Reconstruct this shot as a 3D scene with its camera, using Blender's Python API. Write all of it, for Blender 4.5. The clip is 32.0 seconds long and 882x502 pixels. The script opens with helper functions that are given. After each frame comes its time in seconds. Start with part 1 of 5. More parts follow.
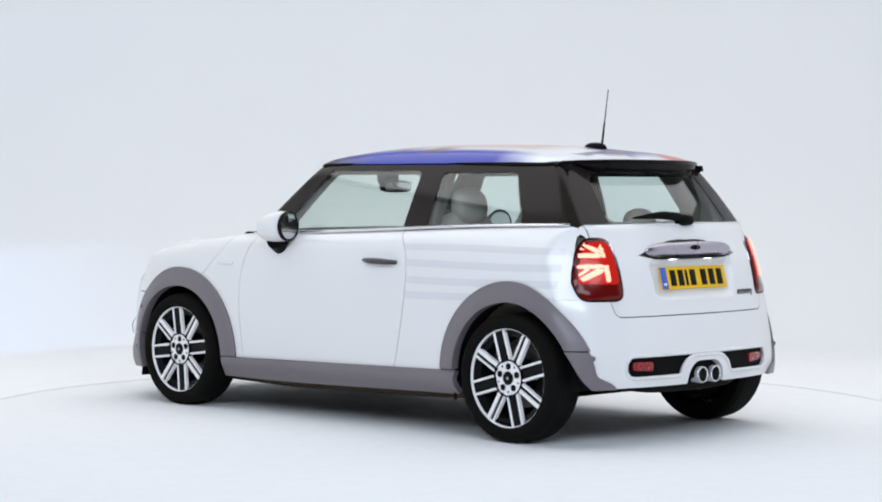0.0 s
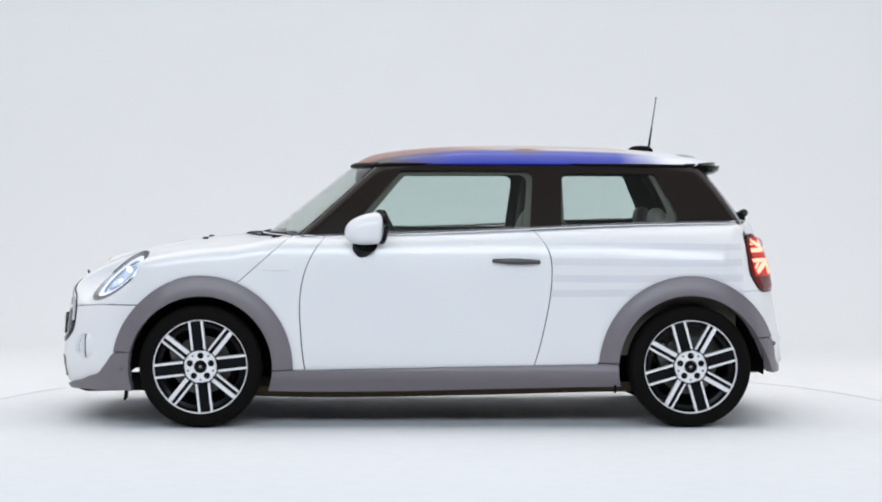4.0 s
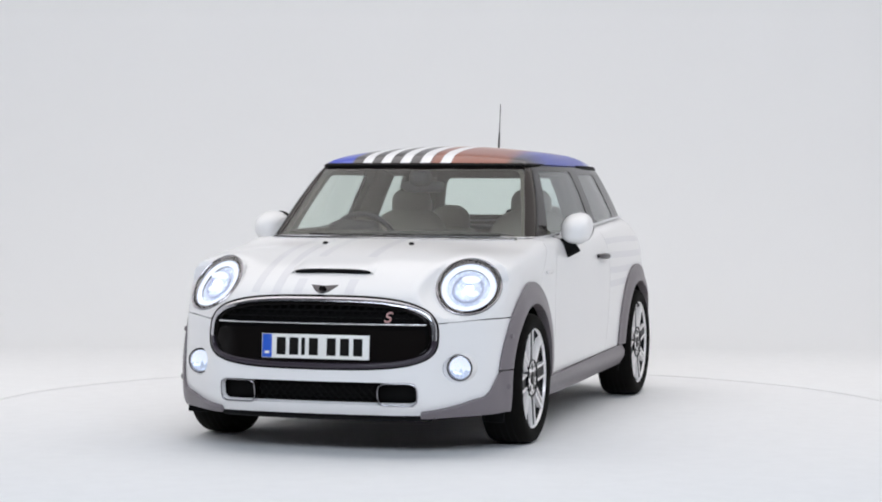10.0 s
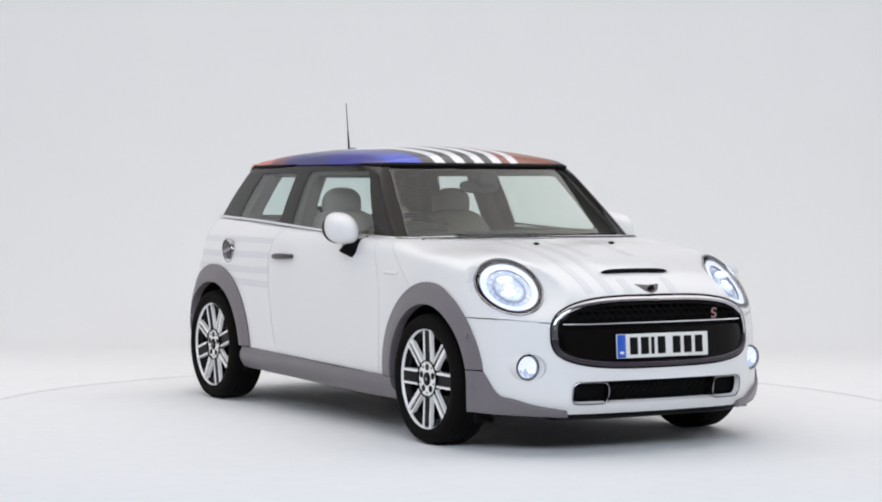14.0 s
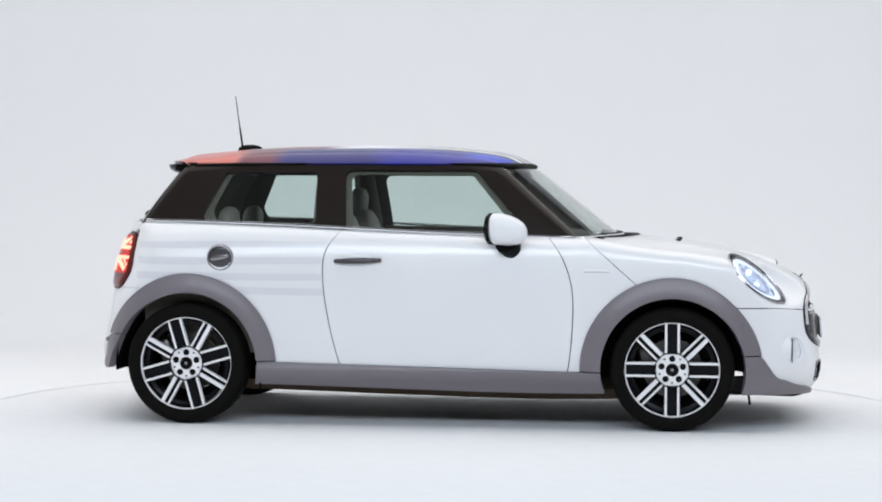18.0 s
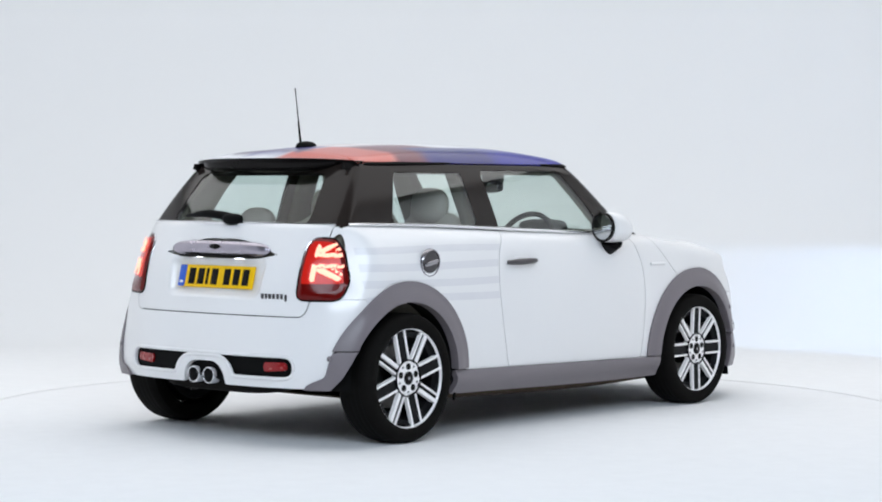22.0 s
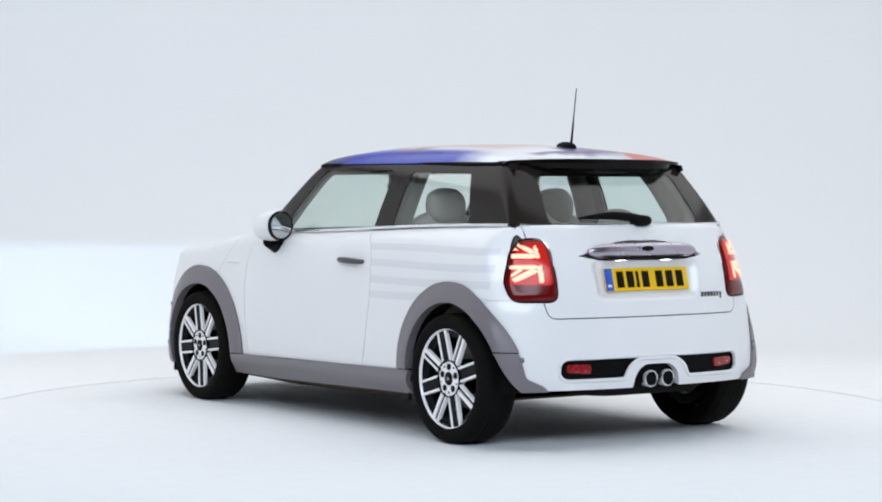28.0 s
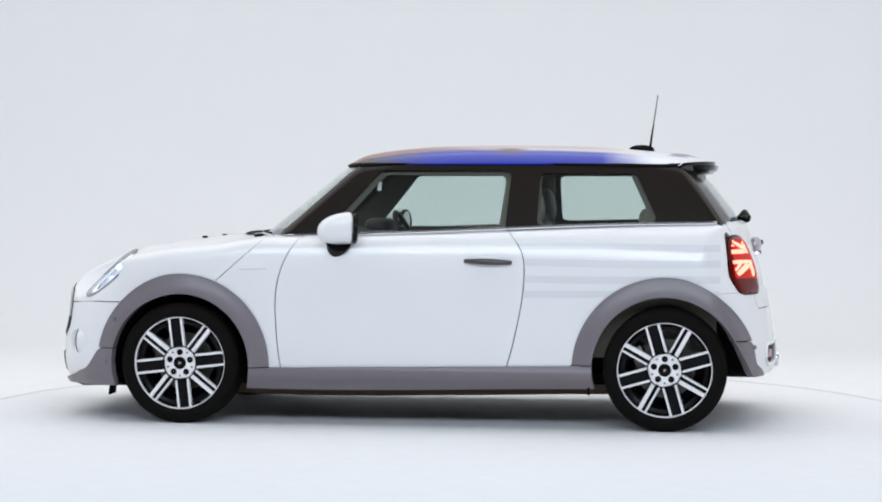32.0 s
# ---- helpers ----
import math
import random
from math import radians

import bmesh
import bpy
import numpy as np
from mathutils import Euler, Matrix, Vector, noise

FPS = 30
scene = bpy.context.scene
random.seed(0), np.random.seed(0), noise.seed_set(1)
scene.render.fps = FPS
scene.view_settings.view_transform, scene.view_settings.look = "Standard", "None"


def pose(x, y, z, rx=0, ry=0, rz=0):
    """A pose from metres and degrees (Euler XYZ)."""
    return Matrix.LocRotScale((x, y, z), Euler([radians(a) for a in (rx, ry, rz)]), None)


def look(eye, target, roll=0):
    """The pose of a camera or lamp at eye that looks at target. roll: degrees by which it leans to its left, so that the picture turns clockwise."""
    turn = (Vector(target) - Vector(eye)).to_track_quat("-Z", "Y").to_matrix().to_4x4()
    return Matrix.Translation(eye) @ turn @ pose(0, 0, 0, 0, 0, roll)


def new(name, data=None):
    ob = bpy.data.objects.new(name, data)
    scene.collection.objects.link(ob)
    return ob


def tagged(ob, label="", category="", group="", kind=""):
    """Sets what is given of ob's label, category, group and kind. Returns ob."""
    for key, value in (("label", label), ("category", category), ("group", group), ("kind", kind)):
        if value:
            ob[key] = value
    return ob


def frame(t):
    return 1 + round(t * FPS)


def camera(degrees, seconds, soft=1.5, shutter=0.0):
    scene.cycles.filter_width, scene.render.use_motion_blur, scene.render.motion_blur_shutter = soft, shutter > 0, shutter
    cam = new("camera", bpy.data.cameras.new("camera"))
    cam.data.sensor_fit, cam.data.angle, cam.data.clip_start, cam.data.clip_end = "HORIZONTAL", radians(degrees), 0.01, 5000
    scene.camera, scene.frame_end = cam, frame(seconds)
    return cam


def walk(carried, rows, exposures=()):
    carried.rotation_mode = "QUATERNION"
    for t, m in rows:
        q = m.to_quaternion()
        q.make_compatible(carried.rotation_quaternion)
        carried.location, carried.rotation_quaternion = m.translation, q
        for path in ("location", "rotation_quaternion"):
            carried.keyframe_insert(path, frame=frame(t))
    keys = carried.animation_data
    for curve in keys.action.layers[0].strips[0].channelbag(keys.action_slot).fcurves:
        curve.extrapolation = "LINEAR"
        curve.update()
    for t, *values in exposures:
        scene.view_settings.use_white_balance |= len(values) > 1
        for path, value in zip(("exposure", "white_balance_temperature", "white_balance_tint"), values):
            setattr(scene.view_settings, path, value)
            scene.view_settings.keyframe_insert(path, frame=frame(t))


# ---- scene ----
cam = camera(23.81, 32.0, soft=1.9)
CAM_POSE = pose(0, -11.441, 1.226, 0, 0, 0.07) @ pose(0, 0, 0, 90 - 1.757, 0, 0) @ pose(0, 0, 0, 0, 0, 0.19)
walk(cam, [(0.0, CAM_POSE), (32.0, CAM_POSE)],
     exposures=[(0.0, 0.0, 6600, 9), (3.5, 0.0, 6700, 9), (7.0, -0.04, 6850, 10), (10.0, -0.10, 6900, 11), (13.0, -0.10, 6900, 11), (15.0, -0.05, 6900, 11),
                (18.5, 0.0, 6720, 9), (22.0, 0.0, 6620, 8), (25.5, 0.0, 6520, 8), (29.0, 0.0, 6600, 8), (32.0, 0.0, 6680, 9)])

# ---------------------------------------------------------------- light
world = bpy.data.worlds.new("studio_air")
scene.world = world
world.use_nodes = True
world.node_tree.nodes["Background"].inputs["Color"].default_value = (0.9, 0.95, 1.0, 1)
world.node_tree.nodes["Background"].inputs["Strength"].default_value = 0.05


def area_lamp(name, m, size_x, size_y, power, colour):
    data = bpy.data.lights.new(name, "AREA")
    data.shape, data.size, data.size_y, data.energy, data.color = "RECTANGLE", size_x, size_y, power, colour
    ob = new(name, data)
    ob.matrix_world = m
    return ob


overhead = area_lamp("overhead_softbox_light", pose(0, 1.2, 5.32), 13.6, 7.0, 492, (0.97, 0.975, 1.01))
front_bank = area_lamp("front_softbox_light", look((0, -8.4, 4.75), (0, -0.5, 0.7)), 9.5, 2.4, 590, (0.83, 0.945, 1.11))


# ---------------------------------------------------------------- materials
def material(name, colour, rough=0.5, metal=0.0, coat=0.0, vary=0.04, scale=6.0, bump=0.0, bump_scale=60.0, glow=None, strength=0.0, spec=0.5):
    m = bpy.data.materials.new(name)
    m.use_nodes = True
    nt = m.node_tree
    b = nt.nodes["Principled BSDF"]
    b.inputs["Base Color"].default_value = (*colour, 1)
    b.inputs["Roughness"].default_value = rough
    b.inputs["Metallic"].default_value = metal
    b.inputs["Coat Weight"].default_value = coat
    b.inputs["Coat Roughness"].default_value = 0.10
    b.inputs["Specular IOR Level"].default_value = spec
    tc = nt.nodes.new("ShaderNodeTexCoord")
    if vary:
        n = nt.nodes.new("ShaderNodeTexNoise")
        n.inputs["Scale"].default_value, n.inputs["Detail"].default_value = scale, 6
        nt.links.new(tc.outputs["Object"], n.inputs["Vector"])
        ramp = nt.nodes.new("ShaderNodeMapRange")
        ramp.inputs["To Min"].default_value, ramp.inputs["To Max"].default_value = 1 - vary, 1 + vary
        nt.links.new(n.outputs["Fac"], ramp.inputs["Value"])
        mul = nt.nodes.new("ShaderNodeVectorMath")
        mul.operation = "SCALE"
        mul.inputs[0].default_value = colour
        nt.links.new(ramp.outputs[0], mul.inputs["Scale"])
        nt.links.new(mul.outputs[0], b.inputs["Base Color"])
        rr = nt.nodes.new("ShaderNodeMapRange")
        rr.inputs["To Min"].default_value, rr.inputs["To Max"].default_value = max(rough - vary, 0.01), min(rough + vary, 1)
        nt.links.new(n.outputs["Fac"], rr.inputs["Value"])
        nt.links.new(rr.outputs[0], b.inputs["Roughness"])
    if bump:
        n2 = nt.nodes.new("ShaderNodeTexNoise")
        n2.inputs["Scale"].default_value, n2.inputs["Detail"].default_value = bump_scale, 4
        nt.links.new(tc.outputs["Object"], n2.inputs["Vector"])
        bp = nt.nodes.new("ShaderNodeBump")
        bp.inputs["Strength"].default_value, bp.inputs["Distance"].default_value = bump, 0.002
        nt.links.new(n2.outputs["Fac"], bp.inputs["Height"])
        nt.links.new(bp.outputs[0], b.inputs["Normal"])
    if glow:
        b.inputs["Emission Color"].default_value = (*glow, 1)
        b.inputs["Emission Strength"].default_value = strength
    return m


def glass(name, tint, rough=0.0, gloss=1.0, least=0.05):
    m = bpy.data.materials.new(name)
    m.use_nodes = True
    nt = m.node_tree
    nt.nodes.remove(nt.nodes["Principled BSDF"])
    out = nt.nodes["Material Output"]
    tr = nt.nodes.new("ShaderNodeBsdfTransparent")
    tr.inputs["Color"].default_value = (*tint, 1)
    gl = nt.nodes.new("ShaderNodeBsdfGlossy")
    gl.inputs["Roughness"].default_value = rough
    gl.inputs["Color"].default_value = (gloss, gloss, gloss, 1)
    lw = nt.nodes.new("ShaderNodeLayerWeight")
    lw.inputs["Blend"].default_value = 0.5
    pw = nt.nodes.new("ShaderNodeMath")
    pw.operation = "POWER"
    pw.inputs[1].default_value = 5.0
    nt.links.new(lw.outputs["Facing"], pw.inputs[0])
    fr = nt.nodes.new("ShaderNodeMapRange")
    fr.inputs["To Min"].default_value = least
    nt.links.new(pw.outputs[0], fr.inputs["Value"])
    mix = nt.nodes.new("ShaderNodeMixShader")
    nt.links.new(fr.outputs[0], mix.inputs[0])
    nt.links.new(tr.outputs[0], mix.inputs[1])
    nt.links.new(gl.outputs[0], mix.inputs[2])
    nt.links.new(mix.outputs[0], out.inputs["Surface"])
    return m


PAINT = material("white_car_paint", (0.79, 0.785, 0.787), 0.36, 0, 0.5, 0.012, 3.0)
PALESTRIPE = material("faint_grey_stripe", (0.70, 0.695, 0.715), 0.36, 0, 0.5, 0.03, 8.0)
GREY = material("mauve_grey_trim_plastic", (0.165, 0.145, 0.158), 0.42, 0, 0.1, 0.03, 14.0, 0.15, 300)
BLACK = material("gloss_black_trim", (0.006, 0.005, 0.0048), 0.16, 0, 0.04, 0.01, 8.0, spec=0.08)
PILLAR = material("brown_black_pillar_gloss", (0.020, 0.0155, 0.0135), 0.14, 0, 0.05, 0.02, 8.0, spec=0.16)
CHROMESHADE = material("chrome_dark_reflection", (0.035, 0.028, 0.038), 0.2, 0, 0.2, 0.02, 10.0, spec=0.3)
DARK = material("matt_black_plastic", (0.005, 0.005, 0.0052), 0.55, 0, 0, 0.05, 30.0, 0.2, 200, spec=0.05)
# brown put in to warm the shade on the floor under the car
WARMUNDER = material("shade_warming_underbody", (0.06, 0.044, 0.03), 0.9, 0, 0, 0.15, 6.0, spec=0.1)
UNDER = material("shadowed_underbody", (0.008, 0.0072, 0.0065), 0.85, 0, 0, 0.1, 12.0, spec=0.1)
GAP = material("panel_gap_rubber", (0.014, 0.014, 0.015), 0.8, 0, 0, 0.05, 30.0, spec=0.15)
CHROME = material("chrome", (0.80, 0.80, 0.82), 0.16, 1.0, 0, 0.02, 20.0)
SATIN = material("dark_chrome", (0.32, 0.31, 0.33), 0.22, 1.0, 0, 0.03, 20.0)
SILVER = material("machined_alloy", (0.90, 0.88, 0.88), 0.32, 0.12, 0.3, 0.04, 40.0)
RIMBLACK = material("gloss_black_alloy", (0.006, 0.006, 0.007), 0.3, 0, 0.05, 0.02, 20.0, spec=0.06)
TYRE = material("tyre_rubber", (0.0055, 0.005, 0.0046), 0.8, 0, 0, 0.1, 25.0, 0.3, 150, spec=0.07)
DISC = material("brake_disc_steel", (0.13, 0.125, 0.12), 0.4, 1.0, 0, 0.08, 30.0)
GLASS = glass("tinted_window_glass", (0.80, 0.885, 0.855), least=0.085)
WSGLASS = glass("windscreen_glass", (0.84, 0.89, 0.85))
REARGLASS = glass("rear_privacy_glass", (0.78, 0.86, 0.84))
CLEAR = glass("clear_lamp_cover", (0.96, 0.97, 1.0))
TRIM = material("taupe_interior_lining", (0.125, 0.114, 0.09), 0.8, 0, 0, 0.06, 20.0)
SEAT = material("grey_beige_seat_leather", (0.40, 0.365, 0.315), 0.5, 0, 0, 0.06, 9.0, 0.06, 90)
DASH = material("dark_dashboard_plastic", (0.03, 0.029, 0.028), 0.6, 0, 0, 0.06, 30.0)
MIRROR = material("mirror_glass", (0.55, 0.57, 0.58), 0.02, 1.0, 0, 0.0)
TAILRED = material("red_tail_lens", (0.30, 0.006, 0.005), 0.15, 0, 0.12, 0.03, 20.0, spec=0.2, glow=(1.0, 0.035, 0.02), strength=0.30)
TAILDARK = material("dark_red_tail_lens", (0.07, 0.003, 0.003), 0.15, 0, 0.12, 0.03, 20.0, spec=0.2, glow=(1.0, 0.02, 0.01), strength=0.04)
TAILGLOW = material("lit_tail_pattern", (0.9, 0.3, 0.2), 0.4, glow=(1.0, 0.50, 0.36), strength=1.15, vary=0)
REFLECTOR = material("red_reflector", (0.26, 0.008, 0.010), 0.2, 0, 0.3, 0.25, 45.0)
LAMPWHITE = material("lit_ring_of_daytime_lamp", (0.3, 0.32, 0.35), 0.3, glow=(0.78, 0.88, 1.05), strength=0.92, vary=0)
LAMPLENS = material("lit_projector_lens", (0.3, 0.34, 0.42), 0.1, glow=(0.84, 0.92, 1.05), strength=0.95, vary=0)
# faint emission stands for the lamp's light on this grey ring
LAMPGREY = material("grey_lamp_ring_with_glow", (0.20, 0.23, 0.32), 0.3, 0.3, 0, 0.1, 60.0, glow=(0.6, 0.72, 1.0), strength=0.25)
BADGEDARK = material("dark_badge_metal", (0.09, 0.085, 0.09), 0.35, 0.8, 0, 0.05, 60.0)
GRILLECHROME = material("soft_chrome", (0.56, 0.55, 0.58), 0.2, 1.0, 0, 0.02, 20.0)
HANDLECHROME = material("purple_dark_chrome", (0.42, 0.39, 0.45), 0.28, 1.0, 0, 0.03, 20.0)
# own glow stands for lamp light on bowl, beam shade and lower fog lens
BOWLGLOW = material("lamp_bowl_with_glow", (0.42, 0.47, 0.58), 0.22, 0.6, 0, 0.25, 55.0, glow=(0.62, 0.76, 1.0), strength=0.5)
BEAM = material("headlamp_beam_source", (1, 1, 1), 0.5, glow=(0.48, 0.76, 1.22), strength=1450000.0, vary=0)
PLATEWHITE = material("white_number_plate", (0.78, 0.78, 0.76), 0.35, 0, 0.2, 0.02, 30.0)
PLATEYELLOW = material("yellow_number_plate", (0.84, 0.50, 0.004), 0.4, 0, 0, 0.02, 30.0, spec=0.2)
PLATEBLUE = material("blue_plate_band", (0.01, 0.09, 0.52), 0.35, 0, 0.2, 0.02, 30.0)
INK = material("black_plate_ink", (0.008, 0.0075, 0.007), 0.5, 0, 0, 0.0, spec=0.08)
BADGE = material("silver_badge_metal", (0.35, 0.34, 0.36), 0.25, 0.9, 0, 0.05, 60.0)
REDBADGE = material("red_badge_enamel", (0.5, 0.28, 0.28), 0.3, 0.5, 0.4, 0.02, 40.0)
PLATELAMP = material("plate_lamp_glow", (0.9, 0.95, 1.0), 0.4, glow=(0.86, 0.93, 1.0), strength=14.0, vary=0)


def floor_material(name, base):
    """Painted studio floor: faint tyre marks and dust at two scales."""
    m = material(name, base, 0.78, 0, 0, 0.012, 0.7, 0.05, 30, spec=0.22)
    nt = m.node_tree
    b = nt.nodes["Principled BSDF"]
    src = b.inputs["Base Color"].links[0].from_socket
    tc = [n for n in nt.nodes if n.type == "TEX_COORD"][0]
    n = nt.nodes.new("ShaderNodeTexNoise")
    n.inputs["Scale"].default_value, n.inputs["Detail"].default_value = 9.0, 8
    nt.links.new(tc.outputs["Object"], n.inputs["Vector"])
    r = nt.nodes.new("ShaderNodeMapRange")
    r.inputs["From Min"].default_value, r.inputs["From Max"].default_value = 0.3, 0.8
    r.inputs["To Min"].default_value, r.inputs["To Max"].default_value = 1.01, 0.975
    nt.links.new(n.outputs["Fac"], r.inputs["Value"])
    mul = nt.nodes.new("ShaderNodeVectorMath")
    mul.operation = "SCALE"
    nt.links.new(src, mul.inputs[0])
    nt.links.new(r.outputs[0], mul.inputs["Scale"])
    nt.links.new(mul.outputs[0], b.inputs["Base Color"])
    return m


FLOOR = floor_material("white_painted_floor", (0.792, 0.802, 0.813))
TABLE = floor_material("white_turntable_paint", (0.790, 0.800, 0.812))
WALL = material("white_cove_plaster", (0.788, 0.798, 0.808), 0.80, 0, 0, 0.012, 0.5, 0.05, 20, spec=0.22)
STUDIO = material("charcoal_studio_wall", (0.05, 0.05, 0.052), 0.9, 0, 0, 0.05, 1.0)
CEILING = material("dark_ceiling_paint", (0.10, 0.10, 0.105), 0.9, 0, 0, 0.02, 1.0)


# ---------------------------------------------------------------- mesh tools
def mesh_of(name, verts, faces, mat, sharp=38.0):
    me = bpy.data.meshes.new(name)
    me.from_pydata([tuple(v) for v in np.asarray(verts, float)], [], [tuple(int(i) for i in f) for f in faces])
    me.validate()
    me.polygons.foreach_set("use_smooth", [True] * len(me.polygons))
    me.set_sharp_from_angle(angle=radians(sharp))
    me.materials.append(mat)
    me.update()
    return me


def part(name, vf, mat, parent=None, label="", sharp=38.0):
    """One mesh object under a thing or under a part."""
    ob = new(name, mesh_of(name, vf[0], vf[1], mat, sharp))
    if parent is not None:
        ob.parent = parent
    if label:
        ob["label"] = label
    return ob


def join(*pieces):
    vs, fs, n = [], [], 0
    for v, f in pieces:
        vs.append(np.asarray(v, float))
        fs += [tuple(i + n for i in q) for q in f]
        n += len(v)
    return np.concatenate(vs), fs


def moved(vf, m):
    v = np.asarray(vf[0], float)
    a = np.array(m)
    return v @ a[:3, :3].T + a[:3, 3], vf[1]


def grid_faces(nu, nv, wrap_v=False, wrap_u=False):
    f = []
    for i in range(nu if wrap_u else nu - 1):
        for j in range(nv if wrap_v else nv - 1):
            a, b = i * nv + j, i * nv + (j + 1) % nv
            c, d = ((i + 1) % nu) * nv + (j + 1) % nv, ((i + 1) % nu) * nv + j
            f.append((a, b, c, d))
    return f


def blob(rx, ry, rz, e=0.5, nu=14, nv=24):
    """A superellipsoid: e = 1 a ball, towards 0 a box with rounded edges."""
    u = np.linspace(-np.pi / 2, np.pi / 2, nu)[:, None]
    v = np.linspace(0, 2 * np.pi, nv, endpoint=False)[None, :]
    p = lambda a: np.sign(a) * np.abs(a) ** e
    x = rx * p(np.cos(u)) * p(np.cos(v))
    y = ry * p(np.cos(u)) * p(np.sin(v))
    z = rz * p(np.sin(u)) + 0 * v
    return np.stack([x, y, z], -1).reshape(-1, 3), grid_faces(nu, nv, True)


def box(sx, sy, sz, bevel=0.004):
    """A box with bevelled edges, centred."""
    bm = bmesh.new()
    bmesh.ops.create_cube(bm, size=1)
    bmesh.ops.scale(bm, vec=(sx, sy, sz), verts=bm.verts)
    if bevel:
        bmesh.ops.bevel(bm, geom=bm.edges[:], offset=min(bevel, 0.45 * min(sx, sy, sz)), segments=2, affect="EDGES", profile=0.5)
    bm.verts.index_update()
    v, f = [tuple(q.co) for q in bm.verts], [tuple(q.index for q in p.verts) for p in bm.faces]
    bm.free()
    return np.array(v), f


def lathe(profile, n=64, closed=False):
    """Turns a profile of (radius, x) about the x axis."""
    p = np.array(profile, float)
    a = np.linspace(0, 2 * np.pi, n, endpoint=False)
    v = np.stack([np.repeat(p[:, 1][:, None], n, 1), p[:, 0][:, None] * np.cos(a), p[:, 0][:, None] * np.sin(a)], -1)
    return v.reshape(-1, 3), grid_faces(len(p), n, True, closed)


def tube(path, r, n=8, closed=False, flat=1.0):
    """A round (or flattened) rod along a path."""
    path = np.asarray(path, float)
    d = np.roll(path, -1, 0) - np.roll(path, 1, 0)
    if not closed:
        d[0], d[-1] = path[1] - path[0], path[-1] - path[-2]
    d /= np.linalg.norm(d, axis=1)[:, None] + 1e-12
    up = np.where(np.abs(d[:, 2:3]) > 0.95, [[0, 1.0, 0]], [[0, 0, 1.0]])
    s = np.cross(d, up)
    s /= np.linalg.norm(s, axis=1)[:, None] + 1e-12
    t = np.cross(s, d)
    a = np.linspace(0, 2 * np.pi, n, endpoint=False)
    rr = np.broadcast_to(np.asarray(r, float), (len(path),))[:, None, None]
    v = path[:, None, :] + rr * (np.cos(a)[None, :, None] * s[:, None, :] + flat * np.sin(a)[None, :, None] * t[:, None, :])
    f = grid_faces(len(path), n, True, closed)
    if not closed:
        f += [tuple(range(n)), tuple(range((len(path) - 1) * n, len(path) * n))[::-1]]
    return v.reshape(-1, 3), f


def spline(xs, ys):
    """A natural cubic through a few points, straight beyond its ends."""
    xs, ys = np.array(xs, float), np.array(ys, float)
    n, h = len(xs), np.diff(xs)
    a, b = np.eye(n), np.zeros(n)
    for i in range(1, n - 1):
        a[i, i - 1:i + 2] = h[i - 1], 2 * (h[i - 1] + h[i]), h[i]
        b[i] = 6 * ((ys[i + 1] - ys[i]) / h[i] - (ys[i] - ys[i - 1]) / h[i - 1])
    m = np.linalg.solve(a, b)

    def at(q):
        q = np.asarray(q, float)
        c = np.clip(q, xs[0], xs[-1])
        i = np.clip(np.searchsorted(xs, c) - 1, 0, n - 2)
        hh, l, r = h[i], xs[i + 1] - c, c - xs[i]
        y = m[i] * l ** 3 / (6 * hh) + m[i + 1] * r ** 3 / (6 * hh) + (ys[i] / hh - m[i] * hh / 6) * l + (ys[i + 1] / hh - m[i + 1] * hh / 6) * r
        s0 = (ys[1] - ys[0]) / h[0] - h[0] * m[1] / 6
        s1 = (ys[-1] - ys[-2]) / h[-1] + h[-1] * m[-2] / 6
        return y + np.where(q < xs[0], s0 * (q - xs[0]), 0) + np.where(q > xs[-1], s1 * (q - xs[-1]), 0)
    return at


def smax(a, b, k):
    h = np.clip(0.5 + 0.5 * (a - b) / k, 0, 1)
    return b + (a - b) * h + k * h * (1 - h)


def smooth(a, b, q):
    t = np.clip((q - a) / (b - a), 0, 1)
    return t * t * (3 - 2 * t)


def poly_field(points, r, x, z):
    """Signed distance to a polygon with corners rounded by r: below 0 inside."""
    p = np.array(points, float)
    d, s = np.full(np.shape(x), 1e9), np.ones(np.shape(x))
    for i in range(len(p)):
        a, b = p[i], p[i - 1]
        ex, ez = b - a
        wx, wz = x - a[0], z - a[1]
        t = np.clip((wx * ex + wz * ez) / (ex * ex + ez * ez), 0, 1)
        d = np.minimum(d, (wx - ex * t) ** 2 + (wz - ez * t) ** 2)
        c1, c2, c3 = z >= a[1], z < b[1], ex * wz > ez * wx
        s = np.where((c1 & c2 & c3) | (~c1 & ~c2 & ~c3), -s, s)
    return s * np.sqrt(d) - r


def inset(points, r):
    """The polygon drawn in by r towards its inside, so that rounding by r gives its size back."""
    p = np.array(points, float)
    if np.sum(p[:, 0] * np.roll(p[:, 1], -1) - np.roll(p[:, 0], -1) * p[:, 1]) < 0:
        p = p[::-1]
    out = []
    for i in range(len(p)):
        e0, e1 = p[i] - p[i - 1], p[(i + 1) % len(p)] - p[i]
        n0, n1 = np.array([-e0[1], e0[0]]) / np.hypot(*e0), np.array([-e1[1], e1[0]]) / np.hypot(*e1)
        out.append(p[i] + r * (n0 + n1) / (1 + n0 @ n1))
    return np.array(out)


def rounded(points, r):
    q = inset(points, r)
    return lambda x, z: poly_field(q, r, x, z)


